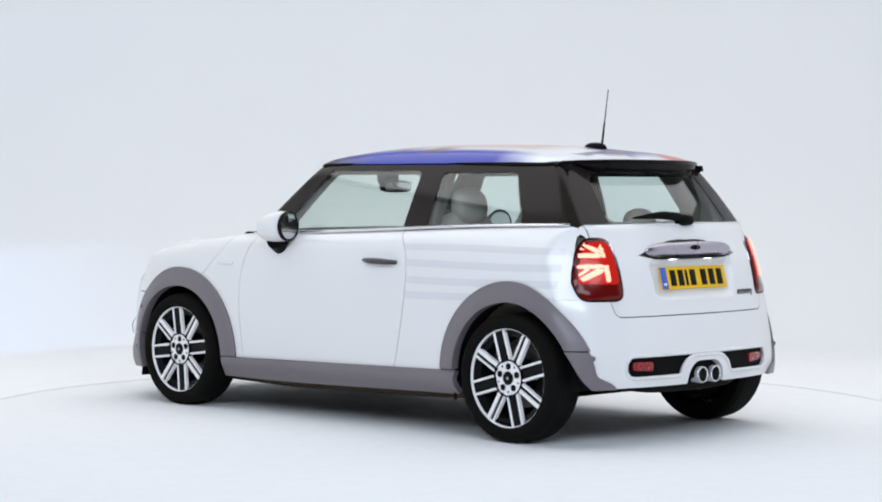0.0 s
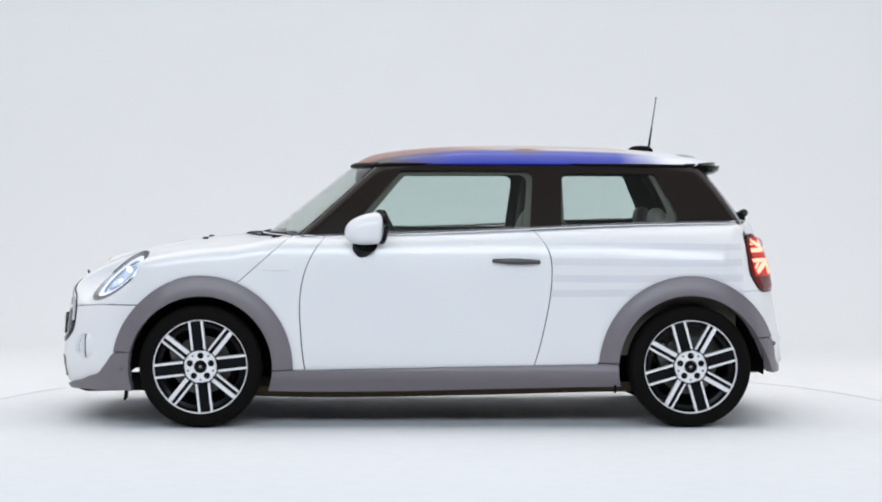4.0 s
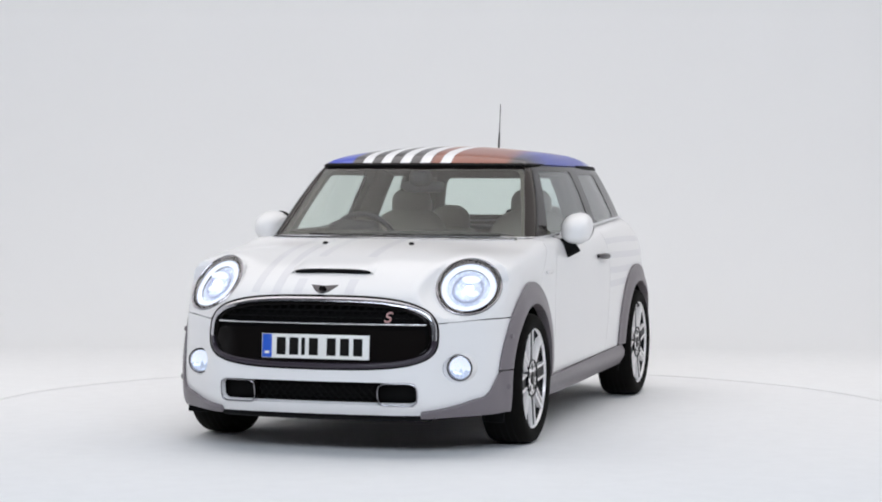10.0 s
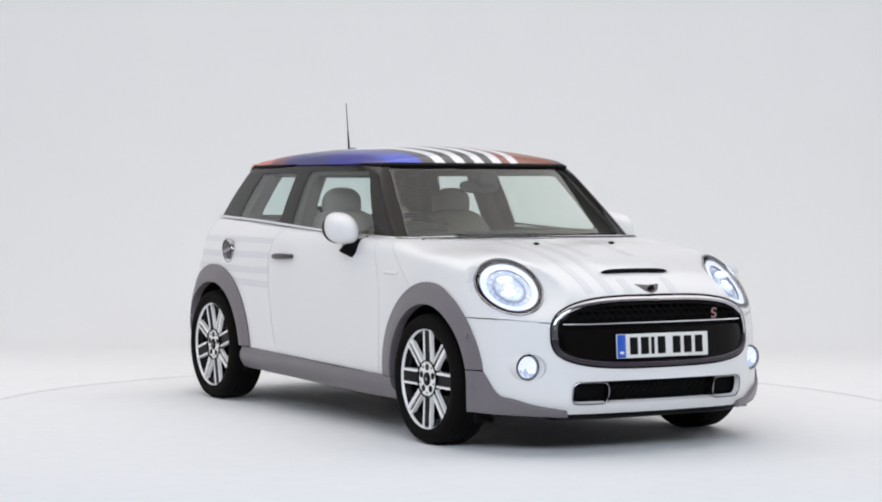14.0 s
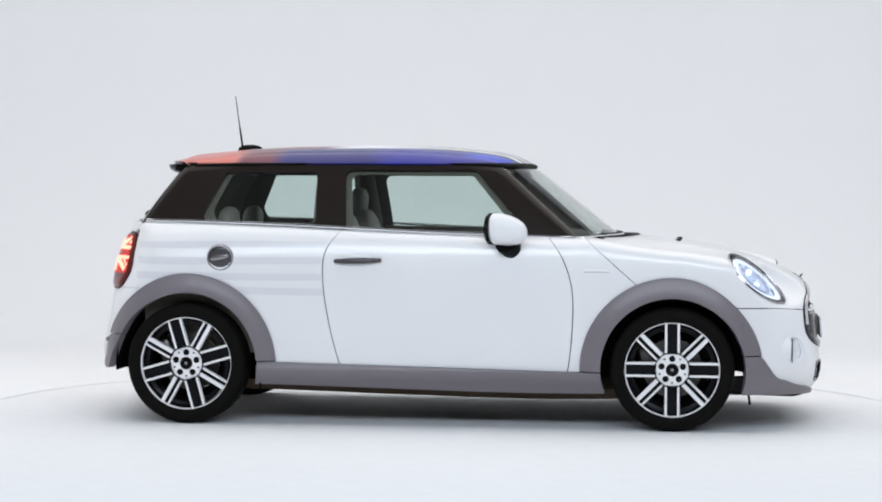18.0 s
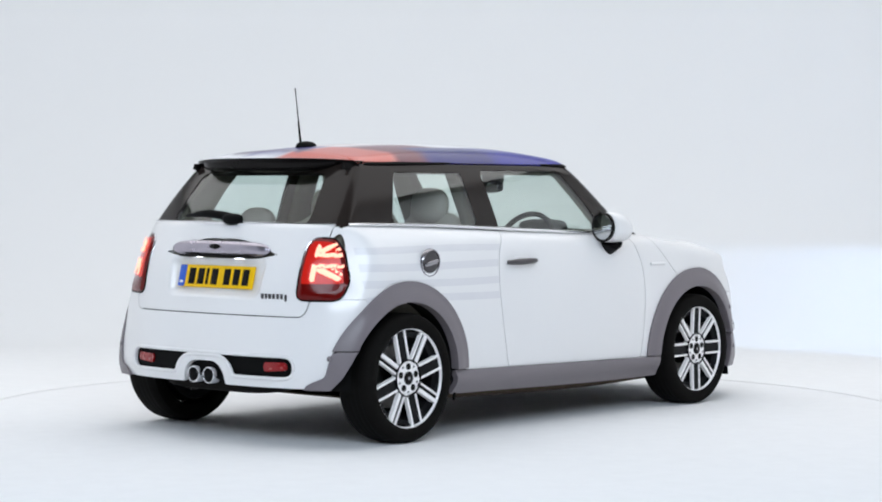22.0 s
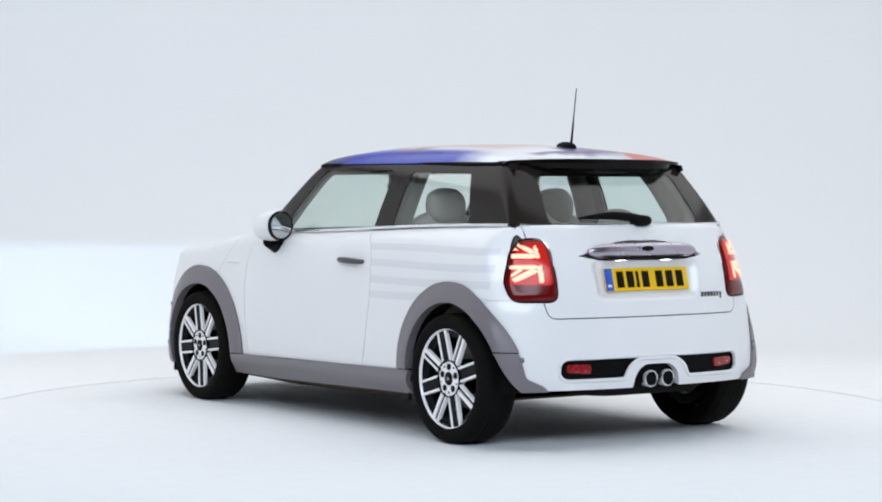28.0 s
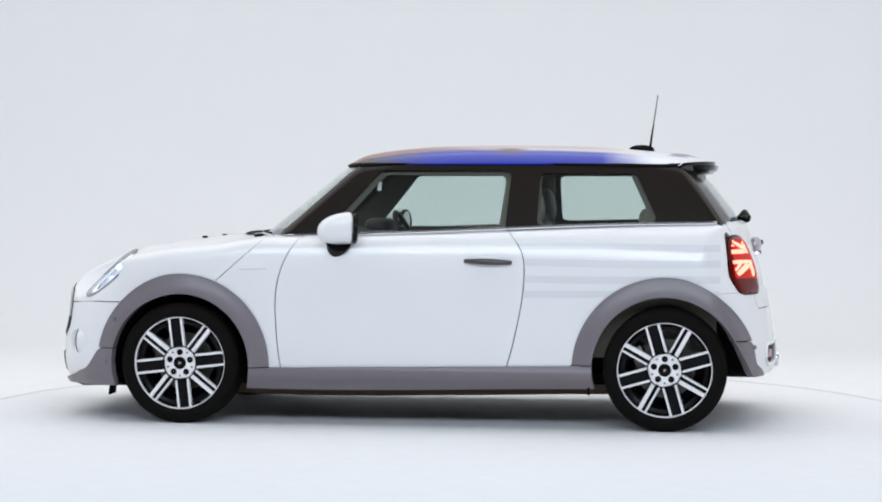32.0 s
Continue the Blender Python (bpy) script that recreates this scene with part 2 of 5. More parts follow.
def clip(vf, g):
    """The part of a triangle mesh where the field g (a value for each vertex, or a function of x, y, z) is above 0."""
    v, f = vf
    if callable(g):
        g = g(v[:, 0], v[:, 1], v[:, 2])
    pos = g[f] > 0
    k = pos.sum(1)
    whole = f[k == 3]
    extra_v, tris = [], [whole]
    base = len(v)
    for count in (1, 2):
        t, q = f[k == count], pos[k == count]
        if not len(t):
            continue
        lone = np.argmax(q if count == 1 else ~q, 1)
        i = np.arange(len(t))
        a, b, c = t[i, lone], t[i, (lone + 1) % 3], t[i, (lone + 2) % 3]
        def cut(p, o):
            lo, hi = np.minimum(p, o), np.maximum(p, o)
            w = (g[lo] / (g[lo] - g[hi]))[:, None]
            return lo, hi, v[lo] + w * (v[hi] - v[lo])
        for_edges = [cut(a, b), cut(a, c)]
        idx = []
        for lo, hi, co in for_edges:
            idx.append(base + np.arange(len(co)))
            extra_v.append((lo, hi, co))
            base += len(co)
        ab, ac = idx
        if count == 1:
            tris.append(np.stack([a, ab, ac], 1))
        else:
            tris += [np.stack([ab, b, c], 1), np.stack([ab, c, ac], 1)]
    f2 = np.concatenate(tris)
    if extra_v:
        keys = np.concatenate([e[0].astype(np.int64) * (len(v) + 1) + e[1] for e in extra_v])
        cos = np.concatenate([e[2] for e in extra_v])
        uniq, first, inverse = np.unique(keys, return_index=True, return_inverse=True)
        remap = np.concatenate([np.arange(len(v)), len(v) + inverse.ravel()])
        v, f2 = np.concatenate([v, cos[first]]), remap[f2]
    used, inv = np.unique(f2, return_inverse=True)
    f2 = inv.reshape(-1, 3)
    ok = (f2[:, 0] != f2[:, 1]) & (f2[:, 1] != f2[:, 2]) & (f2[:, 0] != f2[:, 2])
    return v[used], f2[ok]


def normals(vf):
    v, f = vf[0], np.asarray(vf[1])
    n = np.cross(v[f[:, 1]] - v[f[:, 0]], v[f[:, 2]] - v[f[:, 0]])
    out = np.zeros_like(v)
    for i in range(3):
        np.add.at(out, f[:, i], n)
    # neighbours steady the direction at slivers
    s = out[f].sum(1)
    for i in range(3):
        np.add.at(out, f[:, i], s)
    return out / (np.linalg.norm(out, axis=1)[:, None] + 1e-12)


def border(f):
    """The border edges of a triangle mesh."""
    e = np.concatenate([f[:, [0, 1]], f[:, [1, 2]], f[:, [2, 0]]])
    key = np.sort(e, 1)
    _, first, cnt = np.unique(key, axis=0, return_index=True, return_counts=True)
    return e[first[cnt == 1]]


def panel(vf, depth=0.012, lift=0.0):
    """A sheet with its edges turned in by depth."""
    v, f = vf
    n = normals(vf)
    v = v + n * lift
    e = border(f)
    b = np.unique(e)
    at = np.full(len(v), -1)
    at[b] = len(v) + np.arange(len(b))
    v2 = np.concatenate([v, v[b] - n[b] * depth])
    rim = [(int(p), int(at[p]), int(at[q]), int(q)) for p, q in e]
    return v2, [tuple(t) for t in f.tolist()] + [r[::-1] for r in rim]


def loops(f):
    """The border of a mesh as lists of vertices in order."""
    nxt = {int(a): int(b) for a, b in border(f)}
    out = []
    while nxt:
        a, b = nxt.popitem()
        ring = [a]
        while b != a and b in nxt:
            ring.append(b)
            b = nxt.pop(b)
        out.append(ring)
    return out


def islands(vf):
    """The connected pieces of a sheet."""
    v, f = vf[0], np.array(vf[1])
    mark = np.arange(len(v))
    while True:
        low = mark[f].min(1)
        nxt = mark.copy()
        for k in range(f.shape[1]):
            np.minimum.at(nxt, f[:, k], low)
        if (nxt == mark).all():
            break
        mark = nxt
    return [(v, f[mark[f[:, 0]] == m]) for m in np.unique(mark[f[:, 0]])]


def edge_rod(vf, r, lift=0.0, step=1, flat=1.0):
    """A rod along the longest border of a sheet."""
    ring = max(loops(vf[1]), key=len)
    n = normals(vf)
    p = vf[0][ring] + n[ring] * lift
    d = np.concatenate([[0], np.cumsum(np.linalg.norm(np.diff(np.vstack([p, p[:1]]), axis=0), axis=1))])
    m = max(24, int(d[-1] / 0.014))
    q = np.linspace(0, d[-1], m, endpoint=False)
    pp = np.vstack([p, p[:1]])
    path = np.stack([np.interp(q, d, pp[:, i]) for i in range(3)], 1)
    for _ in range(2):
        path = 0.5 * path + 0.25 * (np.roll(path, 1, 0) + np.roll(path, -1, 0))
    return tube(path, r, 8, True, flat)


def shell(field, yc, half, zc, nu, nv, reach=4.0):
    """The closed surface where field = 0, met by rays from a spine along y."""
    ph = np.linspace(0.0006, np.pi - 0.0006, nu)[:, None]
    vv = np.linspace(0, 2 * np.pi, nv, endpoint=False)[None, :]
    d = np.stack([np.sin(ph) * np.sin(vv), np.cos(ph) + 0 * vv, np.sin(ph) * np.cos(vv)], -1).reshape(-1, 3)
    o = np.stack([0 * ph + 0 * vv, yc + half * np.cos(ph) + 0 * vv, zc + 0 * ph + 0 * vv], -1).reshape(-1, 3)
    lo, hi = np.zeros(len(d)), np.full(len(d), reach)
    for _ in range(34):
        mid = 0.5 * (lo + hi)
        p = o + d * mid[:, None]
        inside = field(p[:, 0], p[:, 1], p[:, 2]) < 0
        lo, hi = np.where(inside, mid, lo), np.where(inside, hi, mid)
    v = o + d * lo[:, None]
    q = np.array(grid_faces(nu, nv, True))
    j = np.arange(1, nv - 1)
    b = (nu - 1) * nv
    f = np.concatenate([q[:, [0, 2, 1]], q[:, [0, 3, 2]], np.stack([0 * j, j, j + 1], 1), np.stack([b + 0 * j, b + j + 1, b + j], 1)])
    return v, f


# ---------------------------------------------------------------- studio
def studio():
    """A white cove: floor, coved back and side walls, wall behind the camera, ceiling."""
    # back wall and sides as one sheet that curves out of the floor
    r, half_w, back, height, rc = 2.6, 7.3, 6.95, 5.4, 3.0
    prof = [(0.0, 0.0)] + [(r * math.sin(a), r - r * math.cos(a)) for a in np.linspace(0, math.pi / 2, 28)[1:]] + [(r, height)]
    front, open_y = -14.5, -4.6
    plan = [(-half_w, open_y), (-half_w, 0.0)] + [(-half_w + rc - rc * math.cos(a), back - rc + rc * math.sin(a)) for a in np.linspace(0, math.pi / 2, 20)]
    plan = plan + [(-x, y) for x, y in plan[::-1]]
    plan = np.array(plan)
    d = np.gradient(plan, axis=0)
    nrm = np.stack([d[:, 1], -d[:, 0]], 1) / np.linalg.norm(d, axis=1)[:, None]
    nrm[0] = nrm[1] = (1, 0)
    nrm[-1] = nrm[-2] = (-1, 0)
    v = []
    for (x, y), n in zip(plan, nrm):
        for out, z in prof:
            v.append((x + n[0] * (r - out), y + n[1] * (r - out), z))
    outer = [(x - n[0] * 0.15, y - n[1] * 0.15, z) for (x, y), n in zip(plan, nrm) for z in (height, -0.15)]
    np_, nq = len(plan), len(prof)
    f = grid_faces(np_, nq)
    base = len(v)
    v += outer
    for i in range(np_ - 1):
        a, b = i * nq + nq - 1, (i + 1) * nq + nq - 1
        f.append((a, base + 2 * i, base + 2 * i + 2, b))
        f.append((base + 2 * i, base + 2 * i + 1, base + 2 * i + 3, base + 2 * i + 2))
    wall = part("wall_cove", (np.array(v), f), WALL, sharp=50)
    tagged(wall, "white plaster infinity cove curving up from the floor", "wall", kind="structure")
    wall.location.z = 0.002
    w2 = part("wall_behind", moved(box(2 * half_w + 0.3, 0.15, height, 0), pose(0, front - 0.08, height / 2)), STUDIO)
    tagged(w2, "plain charcoal studio wall", "wall", kind="structure")
    for s, nm in ((-1, "wall_west"), (1, "wall_east")):
        w3 = part(nm, moved(box(0.15, open_y - front, height, 0), pose(s * (half_w + 0.08), (open_y + front) / 2, height / 2)), STUDIO)
        tagged(w3, "plain charcoal studio wall", "wall", kind="structure")
    c = part("ceiling", moved(box(2 * half_w + 0.3, back - front + 0.4, 0.15, 0), pose(0, (back + front) / 2, height + 0.08)), CEILING)
    tagged(c, "plain dark studio ceiling", "ceiling", kind="structure")
    # the floor, with a round hole for the turntable
    n, rt = 160, 2.592
    a = np.linspace(0, 2 * np.pi, n, endpoint=False)
    ring = np.stack([rt * np.cos(a), rt * np.sin(a), 0 * a], 1)
    far = np.stack([np.cos(a), np.sin(a)], 1)
    ext = np.minimum((half_w + 0.1) / np.maximum(np.abs(far[:, 0]), 1e-6), np.where(far[:, 1] > 0, back + 0.1, -front) / np.maximum(np.abs(far[:, 1]), 1e-6))
    fr = np.concatenate([far * ext[:, None], np.zeros((n, 1))], 1)
    mids = [ring + (fr - ring) * k for k in (0.3, 0.65)]
    ring[:, 2] = fr[:, 2] = 0.002
    mids = [ring + (fr - ring) * k for k in (0.3, 0.65)]
    low = ring + [0, 0, -0.05]
    v = np.concatenate([low, ring, *mids, fr])
    fl = part("floor", (v, grid_faces(5, n, True)), FLOOR)
    tagged(fl, "white painted studio floor with a round gap", "floor", kind="structure")
    pit = part("turntable_pit", moved(lathe([(0.001, 0.0), (2.7, 0.0)], 96), pose(0, 0, -0.05, 0, 90, 0)), FLOOR)
    tagged(pit, "white pit floor under the turntable", "floor", kind="structure")


def turntable():
    root = new("turntable")
    tagged(root, "white painted revolving turntable set flush in the floor", "turntable")
    prof = [(0.001, 0.0), (1.2, 0.0), (2.569, 0.0), (2.569, -0.03)]
    part("deck_edge", moved(lathe([(2.570, 0.0006), (2.5875, 0.0006), (2.5892, -0.002), (2.5892, -0.03)], 160), pose(0, 0, 0, 0, -90, 0)), TABLE, root)
    part("deck", moved(lathe([(r, x) for r, x in prof], 160), pose(0, 0, 0, 0, -90, 0)), TABLE, root)
    return root


# ---------------------------------------------------------------- the car's form
# car space: x to the car's right, y forward, z up, ground at 0
belt_line = spline([-1.9, -1.53, -0.95, -0.38, 0.1, 0.45, 0.85], [1.043, 1.041, 1.030, 1.006, 0.985, 0.972, 0.958])
bonnet_line = spline([0.75, 0.95, 1.3, 1.5, 1.66, 1.8, 1.9, 1.98, 2.06], [0.992, 0.975, 0.945, 0.914, 0.871, 0.815, 0.757, 0.69, 0.585])
front_line = spline([0.1, 0.18, 0.25, 0.4, 0.5, 0.6, 0.7, 0.8, 0.95], [1.86, 1.965, 2.008, 2.012, 2.002, 1.988, 1.962, 1.932, 1.87])
front_plan = spline([0, 0.3, 0.48, 0.56, 0.63, 0.70, 0.75, 0.78, 0.80, 0.835], [0, 0.014, 0.045, 0.088, 0.150, 0.212, 0.270, 0.325, 0.385, 0.66])
rear_line = spline([0.15, 0.22, 0.3, 0.45, 0.57, 0.72, 0.87, 0.965, 1.04], [-1.728, -1.778, -1.806, -1.803, -1.781, -1.758, -1.721, -1.678, -1.645])
rear_plan = spline([0, 0.3, 0.52, 0.65, 0.74, 0.79, 0.82, 0.845], [0, 0.013, 0.048, 0.092, 0.142, 0.205, 0.32, 0.60])
side_line = spline([0.1, 0.2, 0.3, 0.45, 0.65, 0.8, 0.88, 0.94, 0.99, 1.03, 1.07], [0.745, 0.787, 0.803, 0.812, 0.815, 0.811, 0.803, 0.788, 0.762, 0.727, 0.68])


bottom_line = spline([-1.9, -1.55, -1.35, -0.87, 0.86, 1.6, 2.05], [0.275, 0.268, 0.235, 0.207, 0.181, 0.195, 0.185])


LAMP_X, LAMP_Z = 0.628, 0.765


def lamp_field(x, z):
    u = (np.abs(x) - LAMP_X) / 0.137
    return np.hypot(u, (z - LAMP_Z + 0.021 * u) / 0.122) - 1.0


def body_field(x, y, z):
    ax = np.abs(x)
    blend = smooth(0.7, 0.9, y)
    top = (1 - blend) * (belt_line(y) + 0.015) + blend * bonnet_line(y)
    crown = ax * ax * (0.03 + 0.05 * smooth(0.75, 1.15, y) + 0.03 * smooth(1.25, 1.75, y))
    f_side = ax - (side_line(z) - 0.03 * smooth(0.82, 1.03, z) * np.clip((-y - 0.6) / 1.0, 0, 1) ** 2)
    crown = crown - 0.026 * np.exp(-((ax - 0.60) / 0.13) ** 2 - ((y - 1.54) / 0.20) ** 2)
    f_top = (z - (top - crown)) * 0.9
    f_front = (y - (front_line(z) - front_plan(np.minimum(ax, 0.9)))) * 0.85
    # the face of the headlamps leans back
    face = 1.671 - 0.542 * (ax - 0.628) - 1.101 * (z - 0.765) - 0.669 * (ax - 0.628) ** 2 + 0.36 * smooth(0.05, 0.90, lamp_field(x, z))
    tuck = 0.055 * smooth(0.62, 0.84, z) * smooth(0.55, 0.76, ax)
    f_rear = (rear_line(z) + rear_plan(np.minimum(ax, 0.9)) + tuck - y) * 0.9
    f = smax(f_top, f_side, 0.05)
    f = smax(f, f_front, 0.05)
    f = smax(f, (y - face) * 0.66, 0.02)
    f = smax(f, f_rear, 0.025)
    return smax(f, bottom_line(y) - 0.035 - z, 0.03)


roof_line = spline([-1.6, -1.45, -1.27, -0.97, -0.5, -0.2, 0.1, 0.262, 0.385, 0.484, 0.62], [1.362, 1.386, 1.403, 1.429, 1.4435, 1.444, 1.430, 1.413, 1.389, 1.352, 1.28])
screen_line = spline([0.9, 1.0, 1.06, 1.17, 1.26, 1.36, 1.45], [1.040, 0.918, 0.842, 0.702, 0.588, 0.461, 0.345])
hatch_line = spline([0.95, 1.04, 1.13, 1.24, 1.33, 1.42], [-1.695, -1.632, -1.566, -1.478, -1.40, -1.32])
cabin_line = spline([0.9, 0.95, 1.02, 1.18, 1.335, 1.45], [0.76, 0.745, 0.722, 0.662, 0.588, 0.525])


SCREEN_BOW = 0.43


def cabin_field(x, y, z):
    ax = np.abs(x)
    f_roof = z - (roof_line(y) - 0.16 * ax * ax)
    f_screen = (y - (screen_line(z) - SCREEN_BOW * ax * ax)) * 0.68
    f_hatch = (hatch_line(z) + 0.25 * ax * ax - y) * 0.75
    f_side = ax - (cabin_line(z) - 0.05 * ((y + 0.25) / 1.2) ** 2)
    f = smax(f_roof, f_side, 0.05)
    f = smax(f, f_screen, 0.03)
    f = smax(f, f_hatch, 0.03)
    return np.maximum(f, 0.85 - z)


BODY = shell(body_field, 0.08, 1.45, 0.60, 330, 260)
CABIN = shell(cabin_field, -0.42, 0.85, 1.08, 260, 220)
WHEELS_Y = (1.2475, -1.2475)
ARCH_IN, ARCH_OUT = (0.362, 0.368), (0.466, 0.468)
ARCH_Z = 0.307


def arch(i, y, z):
    """Distance from a wheel's middle, stretched where the trim narrows towards the bumper."""
    h = np.hypot(y - WHEELS_Y[i], z - ARCH_Z)
    away = (y - WHEELS_Y[i]) * (1 if i == 0 else -1)
    return h + 0.020 * smooth(0.05, 0.38, away) * np.clip((h - ARCH_IN[i]) / 0.10, 0, 2)


door_front = spline([0.2, 0.303, 0.511, 0.684, 0.828, 0.958, 1.05], [0.70, 0.722, 0.744, 0.744, 0.709, 0.629, 0.53])
door_rear = spline([0.2, 0.334, 0.578, 0.807, 0.921, 1.006, 1.1], [-0.41, -0.454, -0.513, -0.537, -0.511, -0.445, -0.36])
GAPW = 0.0026
SILL_TOP = spline([-0.9, 0.86], [0.330, 0.294])
def grille_outline(half_width=0.548, middle=0.537, rise=0.180, drop=0.132, power=3.3, n=44):
    a = np.linspace(0, 2 * np.pi, n, endpoint=False)
    c, q = np.cos(a), np.sin(a)
    x = half_width * np.sign(c) * np.abs(c) ** (2 / power)
    z = np.where(q > 0, rise, drop) * np.sign(q) * np.abs(q) ** (2 / power)
    return np.stack([x, middle + z], 1)


grille_shape = rounded(grille_outline(), 0.02)
intake_shape = rounded([(-0.474, 0.236), (0.474, 0.236), (0.474, 0.340), (-0.474, 0.340)], 0.03)


def seam_z(x, y):
    """The height of the line between bonnet and bumper."""
    return 0.602 + 0.020 * smooth(0.45, 0.78, np.abs(x))


FOG_X, FOG_Z, FOG_R = 0.638, 0.404, 0.066


def fog_field(x, z):
    return np.hypot(np.abs(x) - FOG_X, z - FOG_Z) - FOG_R


tail_shape = rounded([(0.527, 0.690), (0.529, 0.945), (0.556, 0.985), (0.645, 0.980), (0.692, 0.920), (0.737, 0.780), (0.730, 0.690)], 0.032)


skirt_line = spline([0.45, 0.55, 0.64, 0.71, 0.755, 0.775], [0.206, 0.222, 0.244, 0.268, 0.308, 0.37])


def skirt_top(x, y):
    """Upper edge of the grey corner of the front bumper."""
    return np.minimum(skirt_line(np.abs(x)), 0.383)


class Cut:
    """Panels cut out of the body sheet."""

    @staticmethod
    def outer():
        # what is neither under the cabin nor inside a wheel opening
        b = clip(BODY, lambda x, y, z: np.maximum(cabin_field(x, y, np.maximum(z, 0.9)) + 0.004, 0.88 - z))
        for i in (0, 1):
            b = clip(b, lambda x, y, z: arch(i, y, z) - ARCH_IN[i])
        # the rear opening widens towards the ground
        b = clip(b, lambda x, y, z: np.where((y < WHEELS_Y[1]) & (z < 0.456), -1.584 - (0.456 - z) * 0.52 - y, 1.0))
        return clip(b, lambda x, y, z: z - bottom_line(y))


def surface_y(x, z, rear=False):
    """The y of the body's front (or rear) at x, z."""
    x, z = np.broadcast_arrays(np.asarray(x, float), np.asarray(z, float))
    lo, hi = np.full(x.shape, 0.0), np.full(x.shape, -2.6 if rear else 2.6)
    for _ in range(30):
        mid = 0.5 * (lo + hi)
        inside = body_field(x, mid, z) < 0
        lo, hi = np.where(inside, mid, lo), np.where(inside, hi, mid)
    return lo


def surface_x(y, z, cabin=False):
    y, z = np.broadcast_arrays(np.asarray(y, float), np.asarray(z, float))
    lo, hi = np.zeros(y.shape), np.full(y.shape, 1.2)
    for _ in range(30):
        mid = 0.5 * (lo + hi)
        inside = (cabin_field if cabin else body_field)(mid, y, z) < 0
        lo, hi = np.where(inside, mid, lo), np.where(inside, hi, mid)
    return lo


def surface_z(x, y):
    x, y = np.broadcast_arrays(np.asarray(x, float), np.asarray(y, float))
    lo, hi = np.full(x.shape, 0.6), np.full(x.shape, 1.4)
    for _ in range(30):
        mid = 0.5 * (lo + hi)
        inside = body_field(x, y, mid) < 0
        lo, hi = np.where(inside, mid, lo), np.where(inside, hi, mid)
    return lo


def side_pair(vf):
    """Splits a sheet into the car's right and left half."""
    return clip(vf, lambda x, y, z: x - 1e-4), clip(vf, lambda x, y, z: -x - 1e-4)


def push(vf, amount):
    """Moves a sheet out along its normals by an amount for each vertex."""
    n = normals(vf)
    a = amount(*vf[0].T) if callable(amount) else np.full(len(vf[0]), amount)
    return vf[0] + n * a[:, None], vf[1]


rear_gate = rounded([(-0.598, 0.70), (-0.578, 0.612), (0.578, 0.612), (0.598, 0.70), (0.63, 1.2), (-0.63, 1.2)], 0.045)
plate_recess = rounded([(-0.345, 0.895), (-0.318, 0.684), (0.318, 0.684), (0.345, 0.895)], 0.055)
rear_insert = rounded([(-0.562, 0.322), (0.562, 0.322), (0.545, 0.428), (-0.545, 0.428)], 0.045)
exhaust_hump = rounded([(-0.245, 0.16), (-0.165, 0.414), (0.165, 0.414), (0.245, 0.16)], 0.105)
exhaust_bay = rounded([(-0.165, 0.16), (-0.125, 0.387), (0.125, 0.387), (0.165, 0.16)], 0.09)
door_glass = rounded([(0.56, 0.93), (0.235, 1.312), (-0.452, 1.312), (-0.425, 0.93)], 0.035)
door_open = rounded([(0.50, 0.93), (0.43, 1.03), (0.21, 1.287), (-0.425, 1.289), (-0.385, 0.93)], 0.04)
quarter_open = rounded([(-0.605, 1.288), (-1.06, 1.290), (-1.15, 1.10), (-1.125, 1.042), (-0.61, 1.035)], 0.025)
quarter_glass = rounded([(-0.60, 1.298), (-1.09, 1.298), (-1.20, 1.07), (-1.17, 1.035), (-0.59, 1.035)], 0.02)
rear_open = rounded([(-0.465, 1.055), (0.465, 1.055), (0.385, 1.287), (-0.385, 1.287)], 0.07)
rear_glass = rounded([(-0.478, 1.035), (0.478, 1.035), (0.425, 1.292), (-0.425, 1.292)], 0.05)
screen_glass = rounded([(-0.682, 0.90), (0.682, 0.90), (0.552, 1.334), (-0.552, 1.334)], 0.03)
screen_open = rounded([(-0.655, 0.90), (0.655, 0.90), (0.525, 1.312), (-0.525, 1.312)], 0.05)


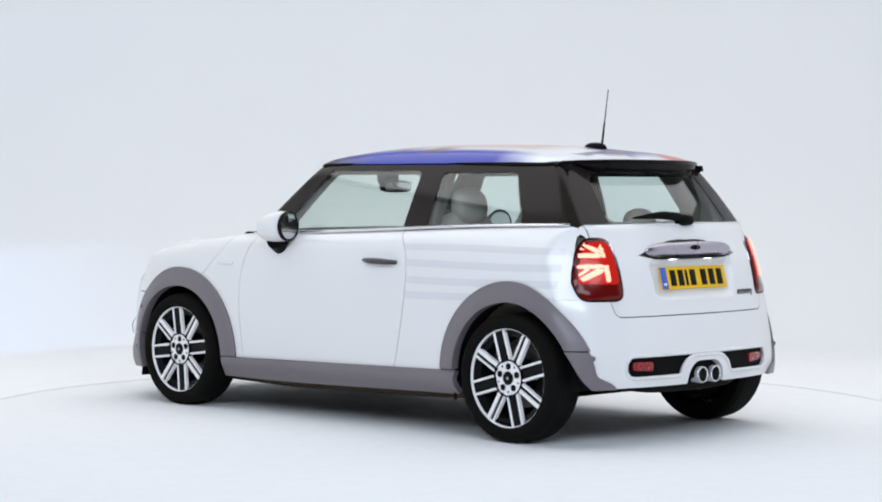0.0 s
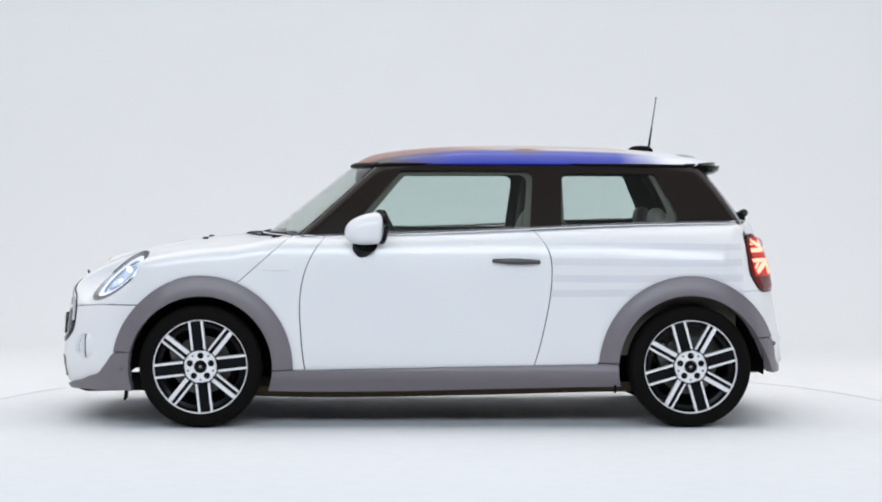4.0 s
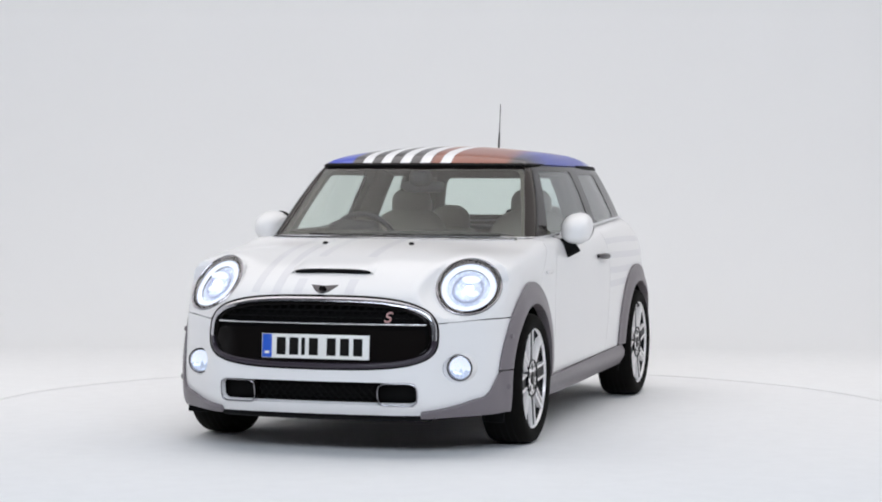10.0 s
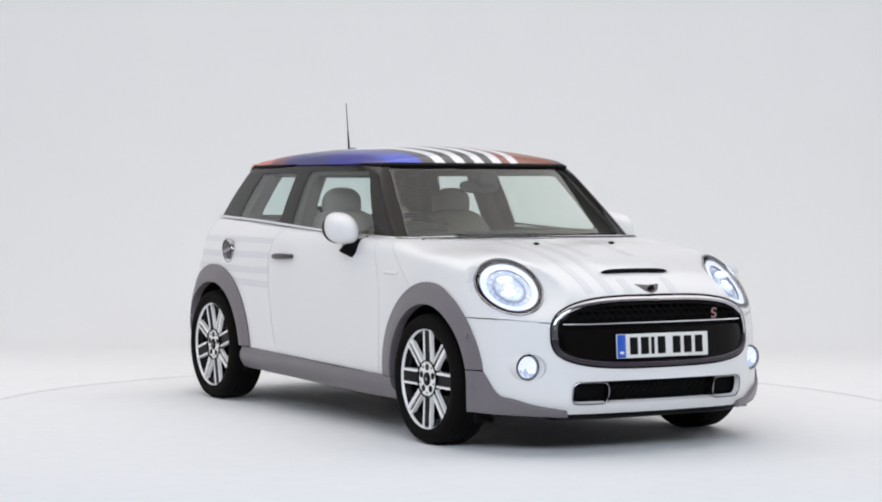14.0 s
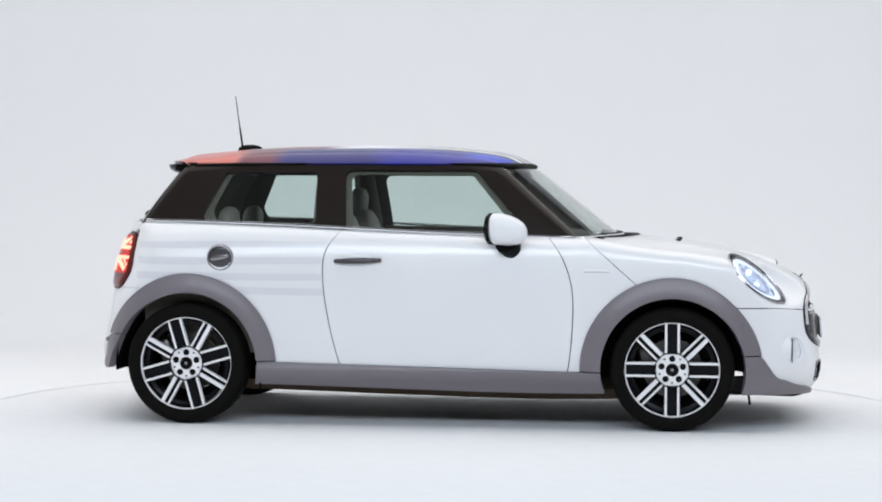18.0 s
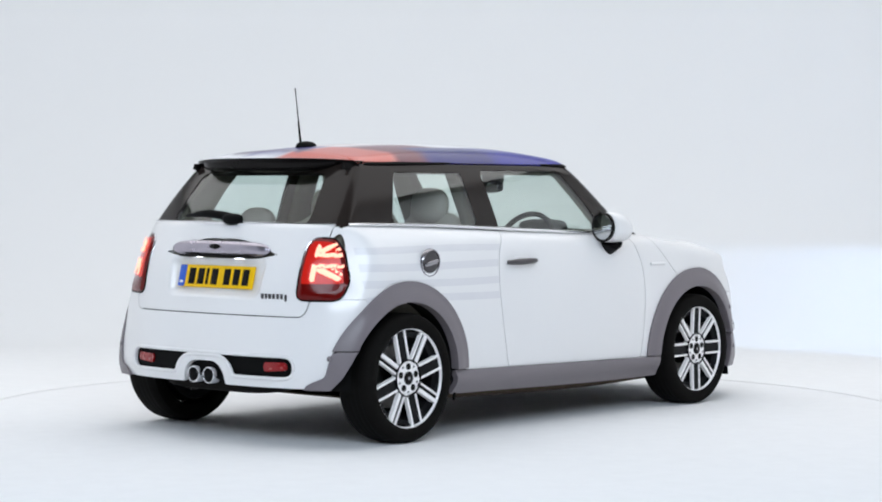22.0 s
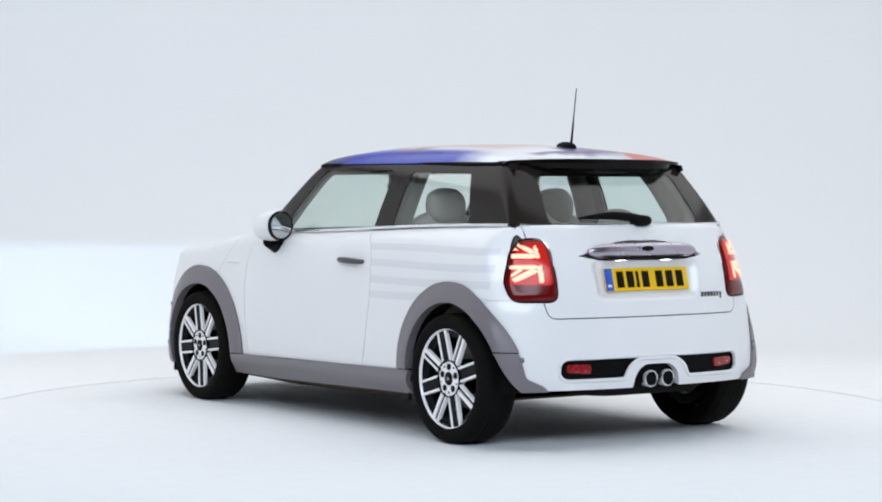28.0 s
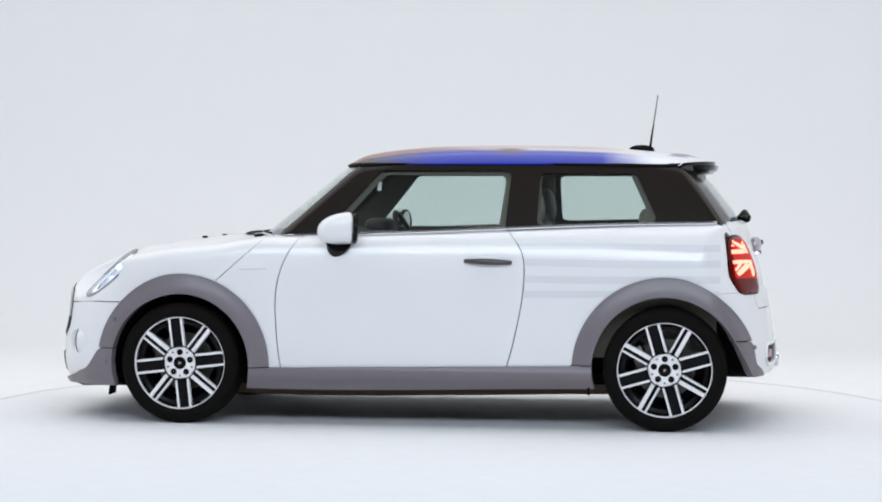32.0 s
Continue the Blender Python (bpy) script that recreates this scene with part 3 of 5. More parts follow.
def car():
    root = new("hatchback_car")
    tagged(root, "white three-door hatchback with grey wheel arches and painted roof", "car")
    outer = Cut.outer()
    gap = GAPW

    # grey trim ------------------------------------------------------------
    for i, (foot_z, place) in enumerate(((0.383, "front"), (0.456, "rear"))):
        sgn = 1 if i == 0 else -1
        trim = clip(outer, lambda x, y, z: ARCH_OUT[i] - arch(i, y, z))
        trim = clip(trim, lambda x, y, z: np.abs(x) - 0.4)
        trim = clip(trim, lambda x, y, z: np.where((y - WHEELS_Y[i]) * sgn > 0, z - foot_z - gap, z - SILL_TOP(y) - gap))
        bulge = lambda x, y, z: 0.010 + 0.017 * smooth(0, 1, (ARCH_OUT[i] - arch(i, y, z)) / 0.085)
        for half in side_pair(push(trim, bulge)):
            part("wheel_arch_trim", panel(half, 0.045), GREY, root, "grey plastic wheel arch trim")
    sill = clip(outer, lambda x, y, z: SILL_TOP(y) - gap - z)
    sill = clip(sill, lambda x, y, z: np.minimum(0.905 - y, y + 0.90))
    sill = clip(sill, lambda x, y, z: np.abs(x) - 0.5)
    for half in side_pair(push(sill, lambda x, y, z: 0.006 + 0.020 * smooth(0.33, 0.285, z) - 0.030 * smooth(0.275, 0.185, z))):
        part("sill_panel", panel(half, 0.03), GREY, root, "grey plastic sill")

    def front_skirt_field(x, y, z):
        a = np.minimum(skirt_top(x, y) - z, np.minimum(np.abs(x) - 0.476, y - WHEELS_Y[0]))
        b = np.minimum(np.minimum(ARCH_OUT[0] - arch(0, y, z), 0.383 - z), y - WHEELS_Y[0])
        return np.maximum(a, b)

    def rear_skirt_field(x, y, z):
        b = np.minimum(np.minimum(ARCH_OUT[1] - arch(1, y, z), 0.456 - z), WHEELS_Y[1] - y)
        a = np.minimum(np.minimum(y - (-1.640 - 0.035 * smooth(0.46, 0.38, z) - 0.055 * smooth(0.38, 0.29, z)), 0.456 - z), WHEELS_Y[1] - y)
        return np.minimum(np.maximum(a, b), np.abs(x) - 0.55)

    fs = clip(outer, lambda x, y, z: front_skirt_field(x, y, z) - gap)
    for half in side_pair(push(fs, lambda x, y, z: np.maximum(0.010 + 0.012 * smooth(0.36, 0.20, z), 0.010 + 0.017 * smooth(0, 1, (ARCH_OUT[0] - arch(0, y, z)) / 0.085)))):
        part("front_corner_skirt", panel(half, 0.04), GREY, root, "grey plastic bumper corner")
    rs = clip(outer, lambda x, y, z: rear_skirt_field(x, y, z) - gap)
    for half in side_pair(push(rs, lambda x, y, z: np.maximum(0.008 + 0.010 * smooth(0.40, 0.25, z), 0.010 + 0.017 * smooth(0, 1, (ARCH_OUT[1] - arch(1, y, z)) / 0.085)))):
        part("rear_corner_skirt", panel(half, 0.04), GREY, root, "grey plastic bumper corner")

    # painted panels -------------------------------------------------------
    def painted(x, y, z):
        a = np.minimum(arch(0, y, z) - ARCH_OUT[0], arch(1, y, z) - ARCH_OUT[1])
        a = np.minimum(a, -front_skirt_field(x, y, z))
        a = np.minimum(a, -rear_skirt_field(x, y, z))
        low = np.where((y < 0.905) & (y > -0.90), z - SILL_TOP(y), 1.0)
        return np.minimum(a, low)
    skin = clip(outer, lambda x, y, z: painted(x, y, z) + 0.004)

    def wing_line(x, y, z):
        side = y - (0.825 + (0.948 - z) * 1.126)
        cowl = y - (1.01 - 0.26 * x * x)
        w = smooth(0.62, 0.72, np.abs(x))
        return (1 - w) * cowl + w * side

    front_half = clip(skin, lambda x, y, z: y - 0.4)
    bonnet = clip(front_half, lambda x, y, z: wing_line(x, y, z) - gap)
    bonnet = clip(bonnet, lambda x, y, z: z - seam_z(x, y) - gap)
    bonnet = clip(bonnet, lambda x, y, z: np.where(y > 1.3, np.maximum(grille_shape(x, z), z - 0.80), 1))
    bonnet = clip(bonnet, lambda x, y, z: np.where(y > 1.3, lamp_field(x, z), 1))
    hood = part("bonnet", panel(bonnet, 0.015), PAINT, root, "white clamshell bonnet with a scoop")
    bumper = clip(front_half, lambda x, y, z: np.where(y > 1.2475, seam_z(x, y) - z, y - 1.2475) - gap)
    bumper = clip(bumper, lambda x, y, z: grille_shape(x, z))
    bumper = clip(bumper, lambda x, y, z: intake_shape(x, z))
    bumper = clip(bumper, lambda x, y, z: fog_field(x, z))
    fb = part("front_bumper", panel(bumper, 0.025), PAINT, root, "white front bumper")
    scuttle = clip(front_half, lambda x, y, z: -wing_line(x, y, z) - gap)
    scuttle = clip(scuttle, lambda x, y, z: np.abs(x) - 0.60)
    scuttle = clip(scuttle, lambda x, y, z: y - door_front(z) - gap)
    for half in side_pair(scuttle):
        part("scuttle_panel", panel(half), PAINT, root, "white panel between wing and door")
    cowl = clip(front_half, lambda x, y, z: -wing_line(x, y, z) - gap)
    cowl = clip(cowl, lambda x, y, z: 0.60 - np.abs(x))
    part("cowl_panel", panel(cowl, 0.01, -0.006), DARK, root, "black plastic panel under the windscreen")

    mid = clip(skin, lambda x, y, z: np.minimum(door_front(z) - y, y - door_rear(z)) - gap)
    mid = clip(mid, lambda x, y, z: np.abs(x) - 0.5)
    doors = [part("door", panel(half, 0.02), PAINT, root, "white door") for half in side_pair(mid)]

    back = clip(skin, lambda x, y, z: door_rear(z) - y - gap)
    gate_side = lambda x, y, z: np.where(y < -1.3, rear_gate(x, z), 1.0)
    bumper_line = lambda x, y, z: z - (0.612 + 0.085 * smooth(0.50, 0.60, np.abs(x)))
    quarter = clip(back, lambda x, y, z: gate_side(x, y, z) - gap)
    quarter = clip(quarter, lambda x, y, z: np.where(y < -1.2475, bumper_line(x, y, z), 1.0) - 0.001)
    tail = lambda x, y, z: np.where(y < -1.45, tail_shape(np.abs(x), z), 1.0)
    quarter = clip(quarter, tail)
    quarters = [part("rear_quarter_panel", panel(half), PAINT, root, "white rear quarter panel") for half in side_pair(quarter)]
    gate = clip(back, lambda x, y, z: -gate_side(x, y, z) - gap)
    gate = clip(gate, tail)
    dish = clip(gate, lambda x, y, z: -plate_recess(x, z))
    gate = clip(gate, lambda x, y, z: plate_recess(x, z))
    tailgate = part("tailgate", panel(gate, 0.04), PAINT, root, "white tailgate")
    part("plate_recess", panel(push(dish, lambda x, y, z: -0.030 * smooth(0.0, 0.045, -plate_recess(x, z))), 0.004), PAINT, tailgate)
    rbump = clip(back, lambda x, y, z: -gate_side(x, y, z) * 0 + np.where(y < -1.2475, -bumper_line(x, y, z), -1.0) - 0.001)
    rbump = clip(rbump, lambda x, y, z: gate_side(x, y, z) - gap)
    hole = lambda x, y, z: np.where(y < -1.4, np.minimum(np.maximum(rear_insert(x, z), -exhaust_hump(x, z)), exhaust_bay(x, z)), 1.0)
    rbump = clip(rbump, hole)
    rear_bumper = part("rear_bumper", panel(rbump, 0.03), PAINT, root, "white rear bumper")
    ins = clip(back, lambda x, y, z: np.where(y < -1.4, -np.maximum(rear_insert(x, z), -exhaust_hump(x, z)), -1.0))
    for half in (clip(ins, lambda x, y, z: z - 0.1),):
        part("bumper_insert", panel(push(half, -0.016), 0.004), DARK, rear_bumper, "black textured insert")
    bay = clip(back, lambda x, y, z: np.where(y < -1.4, -exhaust_bay(x, z), -1.0))
    part("exhaust_recess", panel(push(bay, -0.030), 0.004), DARK, rear_bumper, "dark exhaust surround")
    # raised lips round the openings of the rear bumper
    for lip in loops_of(rbump, lambda p: (p[:, 1].max() < -1.4) & (np.abs(p[:, 0]).max() < 0.6)):
        part("bumper_lip", tube(lip, 0.009, 8, True), PAINT, rear_bumper)

    # inner dark sheets ----------------------------------------------------
    inner = push(outer, -0.016)
    inner = clip(inner, lambda x, y, z: np.where(y > 1.3, np.minimum(np.minimum(grille_shape(x, z), intake_shape(x, z)), np.minimum(lamp_field(x, z), fog_field(x, z))), 1) + 0.001)
    inner = clip(inner, lambda x, y, z: np.where(y < -1.45, np.minimum(np.minimum(tail_shape(np.abs(x), z), plate_recess(x, z)), np.minimum(rear_insert(x, z), exhaust_bay(x, z))), 1) + 0.001)
    part("inner_structure", (inner[0], inner[1].tolist()), GAP, root)
    floor_v = clip(clip(BODY, lambda x, y, z: bottom_line(y) + 0.02 - z), lambda x, y, z: np.minimum(1.62 - y, y + 1.55))
    part("underbody", (floor_v[0] * [0.80, 0.93, 1] + [0, 0, -0.012], floor_v[1].tolist()), WARMUNDER, root, "underbody, coloured brown to warm the shade below")
    return root, hood, fb, tailgate, rear_bumper, doors, quarters, outer, skin, bonnet


def loops_of(vf, keep):
    """Closed paths along those borders of a sheet whose points pass keep, evenly spaced."""
    out = []
    for ring in loops(vf[1]):
        p = vf[0][ring]
        if len(p) < 12 or not keep(p):
            continue
        pp = np.vstack([p, p[:1]])
        d = np.concatenate([[0], np.cumsum(np.linalg.norm(np.diff(pp, axis=0), axis=1))])
        q = np.linspace(0, d[-1], max(24, int(d[-1] / 0.012)), endpoint=False)
        path = np.stack([np.interp(q, d, pp[:, i]) for i in range(3)], 1)
        for _ in range(2):
            path = 0.5 * path + 0.25 * (np.roll(path, 1, 0) + np.roll(path, -1, 0))
        out.append(path)
    return out


def roof_paint():
    """Printed roof: bands of blue, red, white and dark stripes that fade into one another."""
    m = material("printed_roof_paint", (0.8, 0.8, 0.82), 0.32, 0, 0.2, 0.0)
    nt = m.node_tree
    b = nt.nodes["Principled BSDF"]
    tc = [n for n in nt.nodes if n.type == "TEX_COORD"][0]
    sep = nt.nodes.new("ShaderNodeSeparateXYZ")
    nz = nt.nodes.new("ShaderNodeTexNoise")
    nz.inputs["Scale"].default_value, nz.inputs["Detail"].default_value = 3.0, 3
    nt.links.new(tc.outputs["Object"], nz.inputs["Vector"])
    nt.links.new(tc.outputs["Object"], sep.inputs[0])

    def math_node(op, a, c=None, cl=False):
        n = nt.nodes.new("ShaderNodeMath")
        n.operation, n.use_clamp = op, cl
        for i, q in enumerate((a, c)):
            if q is None:
                continue
            if isinstance(q, (int, float)):
                n.inputs[i].default_value = q
            else:
                nt.links.new(q, n.inputs[i])
        return n.outputs[0]

    wob = math_node("MULTIPLY", math_node("SUBTRACT", nz.outputs["Fac"], 0.5), 0.25)
    X = sep.outputs[0]
    Y = math_node("ADD", sep.outputs[1], wob)

    def step(q, a, c):
        n = nt.nodes.new("ShaderNodeMapRange")
        n.interpolation_type = "SMOOTHSTEP"
        n.inputs["From Min"].default_value, n.inputs["From Max"].default_value = a, c
        nt.links.new(q, n.inputs["Value"])
        return n.outputs[0]

    def band(q, a, c, e=0.05):
        return math_node("MULTIPLY", step(q, a - e, a + e), math_node("SUBTRACT", 1.0, step(q, c - e, c + e)))

    def both(a, c):
        return math_node("MULTIPLY", a, c)

    col = None

    def over(mask, colour):
        nonlocal col
        mx = nt.nodes.new("ShaderNodeMix")
        mx.data_type = "RGBA"
        nt.links.new(mask, mx.inputs[0])
        if col is None:
            mx.inputs[6].default_value = (0.78, 0.79, 0.82, 1)
        else:
            nt.links.new(col, mx.inputs[6])
        mx.inputs[7].default_value = (*colour, 1)
        col = mx.outputs[2]

    # the whole front dark, then the stripes
    over(both(step(Y, -0.35, 0.05), band(X, -0.62, 0.62, 0.02)), (0.045, 0.04, 0.045))
    over(both(step(Y, -0.7, 0.1), band(X, -0.47, -0.07, 0.03)), (0.27, 0.075, 0.042))
    over(both(band(Y, -1.0, -0.1, 0.2), band(X, -0.38, 0.1, 0.1)), (0.55, 0.40, 0.36))
    saw = math_node("PINGPONG", math_node("ADD", X, 0.097), 0.055)
    stripes = math_node("GREATER_THAN", saw, 0.0275)
    over(both(both(stripes, band(X, -0.182, 0.322, 0.003)), step(sep.outputs[1], -0.4, 0.0)), (0.80, 0.80, 0.82))
    over(both(band(Y, -1.05, 0.12, 0.16), band(X, -0.75, -0.44, 0.06)), (0.010, 0.030, 0.36))
    over(both(band(Y, -0.52, -0.36, 0.07), band(X, -0.52, -0.36, 0.05)), (0.12, 0.055, 0.02))
    over(both(band(Y, -1.12, -0.55, 0.08), band(X, 0.20, 0.75, 0.1)), (0.15, 0.035, 0.055))
    over(both(band(Y, -0.74, 0.40, 0.10), band(X, 0.38, 0.75, 0.012)), (0.02, 0.022, 0.26))
    over(both(band(sep.outputs[1], 0.18, 0.6, 0.08), band(X, 0.38, 0.54, 0.012)), (0.02, 0.06, 0.55))
    over(both(band(Y, -0.80, -0.30, 0.10), band(X, 0.38, 0.75, 0.012)), (0.018, 0.018, 0.15))
    over(both(band(Y, -1.7, -1.06, 0.05), band(X, 0.14, 0.75, 0.03)), (0.58, 0.14, 0.11))
    over(both(band(Y, -1.40, -1.08, 0.06), band(X, -0.12, 0.13, 0.03)), (0.10, 0.09, 0.26))
    over(both(band(Y, -1.36, -1.27, 0.02), band(X, -0.36, 0.20, 0.03)), (0.16, 0.13, 0.20))
    nt.links.new(col, b.inputs["Base Color"])
    return m


def cabin(root):
    """Pillars, panes, roof, spoiler and lining."""
    cab = clip(CABIN, lambda x, y, z: body_field(x, y, z) + 0.012)
    cab = clip(cab, lambda x, y, z: z - np.where(y > 0.75, 0.93, belt_line(y) - 0.012))
    ROOF_Z = 1.338
    lower = clip(cab, lambda x, y, z: ROOF_Z - z)

    def is_side(x, y, z):
        ax = np.abs(x)
        f_screen = (y - (screen_line(z) - SCREEN_BOW * ax * ax)) * 0.68
        f_hatch = (hatch_line(z) + 0.25 * ax * ax - y) * 0.75
        f_side = ax - (cabin_line(z) - 0.05 * ((y + 0.25) / 1.2) ** 2)
        return f_side - np.maximum(f_screen, f_hatch)

    def pane_fields(x, y, z):
        s = is_side(x, y, z)
        dg = np.where(s > 0, door_glass(y, z), 1)
        qg = np.where(s > 0, quarter_glass(y, z), 1)
        fg = np.where((s <= 0) & (y > 0), screen_glass(x, z), 1)
        rg = np.where((s <= 0) & (y < 0), rear_glass(x, z), 1)
        return dg, qg, fg, rg

    frame_ = clip(lower, lambda x, y, z: np.minimum.reduce(pane_fields(x, y, z)))
    part("pillar_frame", panel(frame_, 0.02), PILLAR, root, "gloss black window pillars")
    for i, (nm, mt, lab) in enumerate((("door_window", GLASS, "tinted side window"), ("quarter_window", GLASS, "tinted quarter window"),
                                       ("windscreen", WSGLASS, "clear windscreen"), ("rear_window", REARGLASS, "tinted rear window"))):
        g = clip(lower, lambda x, y, z: -pane_fields(x, y, z)[i])
        g = push(g, -0.003)
        for half in (side_pair(g) if i < 2 else (g,)):
            ob = part(nm, (half[0], half[1].tolist()), mt, root, lab)
            ob.visible_shadow = False

    # roof
    top = clip(cab, lambda x, y, z: z - ROOF_Z - 0.004)
    top = clip(top, lambda x, y, z: y + 1.303)
    roof = part("roof", panel(push(top, 0.007), 0.02), roof_paint(), root, "roof printed with faded flag colours and white stripes")
    edge = clip(cab, lambda x, y, z: np.minimum(ROOF_Z + 0.006 - z, z - ROOF_Z + 0.007))
    for piece in islands(push(edge, 0.009)):
        part("roof_seal", panel(piece, 0.012), DARK, roof, "black roof edge seal")
    # spoiler
    nx, ny = 41, 10
    xs = np.linspace(-1, 1, nx)
    ys = np.linspace(0, 1, ny)
    up, dn = [], []
    for t in ys:
        for s in xs:
            hw = 0.552 - 0.016 * t
            x = s * hw
            y = -1.300 - (0.185 - 0.150 * abs(s) ** 2.2) * t
            root_z = roof_line(-1.300) - 0.16 * x * x + 0.007 - 0.022 * abs(s) ** 8
            e = t * t * (3 - 2 * t)
            zt = (1 - e) * root_z + e * (1.364 - 0.010 * s ** 4)
            up.append((x, y, zt))
            dn.append((x, y, min(zt - 0.014, 1.333 + 0.012 * t)))
    f_up = [tuple(reversed(q)) for q in grid_faces(ny, nx)]
    part("rear_spoiler", (np.array(up), f_up), roof.data.materials[0], roof, "painted roof spoiler")
    under = join((np.array(dn) - [0, 0, 0.001], grid_faces(ny, nx)))
    rim_idx = [(ny - 1) * nx + j for j in range(nx)]
    side_l, side_r = [i * nx for i in range(ny)], [i * nx + nx - 1 for i in range(ny)]
    v = np.concatenate([np.array(up) - [0, 0, 0.0015], under[0]])
    n0 = len(up)
    f = [tuple(i + n0 for i in q) for q in under[1]]
    for line in (side_l, rim_idx, side_r[::-1]):
        for a, b in zip(line[:-1], line[1:]):
            f.append((a, b, b + n0, a + n0))
    part("spoiler_edge", (v, f), BLACK, roof, "black underside of the spoiler")

    nx = 31
    rows = []
    for dz, dy in ((0.0, -0.105), (-0.026, -0.098), (-0.044, -0.070), (-0.054, -0.020), (-0.05, 0.03)):
        xs = np.linspace(-0.47, 0.47, nx)
        ends = 1 - np.abs(xs / 0.47) ** 6
        z = 1.343 + dz * ends
        rows.append(np.stack([xs, hatch_line(1.335) + 0.20 * xs * xs + dy * ends, z], 1))
    part("spoiler_base", (np.concatenate(rows), grid_faces(5, nx)), BLACK, roof, "black base of the spoiler with the brake lamp")
    for s in (1, -1):
        fin = np.array([(s * 0.545, -1.25, 1.338), (s * 0.525, -1.375, 1.340), (s * 0.530, -1.380, 1.312), (s * 0.552, -1.29, 1.292)])
        inn = fin - [s * 0.02, 0, 0]
        v = np.concatenate([fin, inn])
        part("spoiler_fin", (v, [(0, 1, 2, 3), (7, 6, 5, 4), (0, 4, 5, 1), (1, 5, 6, 2), (2, 6, 7, 3), (3, 7, 4, 0)]), BLACK, roof, "black spoiler fin")
    # lining with openings
    lin = push(clip(CABIN, lambda x, y, z: z - 0.90), -0.03)

    def openings(x, y, z):
        s = is_side(x, y, z)
        return np.minimum.reduce((np.where(s > -0.04, door_open(y, z), 1), np.where(s > -0.04, quarter_open(y, z), 1),
                                  np.where((s <= -0.02) & (y > 0.2), screen_open(x, z), 1), np.where((s <= -0.01) & (y < -1), rear_open(x, z), 1)))
    lin = clip(lin, openings)
    part("cabin_lining", (lin[0], lin[1].tolist()), TRIM, root, "dark taupe cabin lining")
    return roof


def chrome_belt(root):
    for s in (1, -1):
        y = np.linspace(0.80, -1.50, 60)
        z = belt_line(y) + 0.006
        x = np.array([surface_x(a, c, True) for a, c in zip(y, z)]) + 0.010
        part("belt_moulding", tube(np.stack([s * x, y, z], 1), 0.0085, 8), CHROME, root, "chrome belt moulding")
    x = np.linspace(-0.66, 0.66, 50)
    z = 0.968 - 0.03 * np.abs(x) ** 3
    y = screen_line(z + 0.01) - SCREEN_BOW * x * x + 0.02
    part("screen_moulding", tube(np.stack([x, y, z + 0.008], 1), 0.007, 8), CHROME, root, "chrome moulding at the foot of the windscreen")
    z = np.full(50, 1.047)
    y = hatch_line(z) + 0.25 * x * x * 0.9 - 0.012
    part("rear_moulding", tube(np.stack([x * 0.95, y, z], 1), 0.006, 8), CHROME, root, "chrome moulding under the rear window")


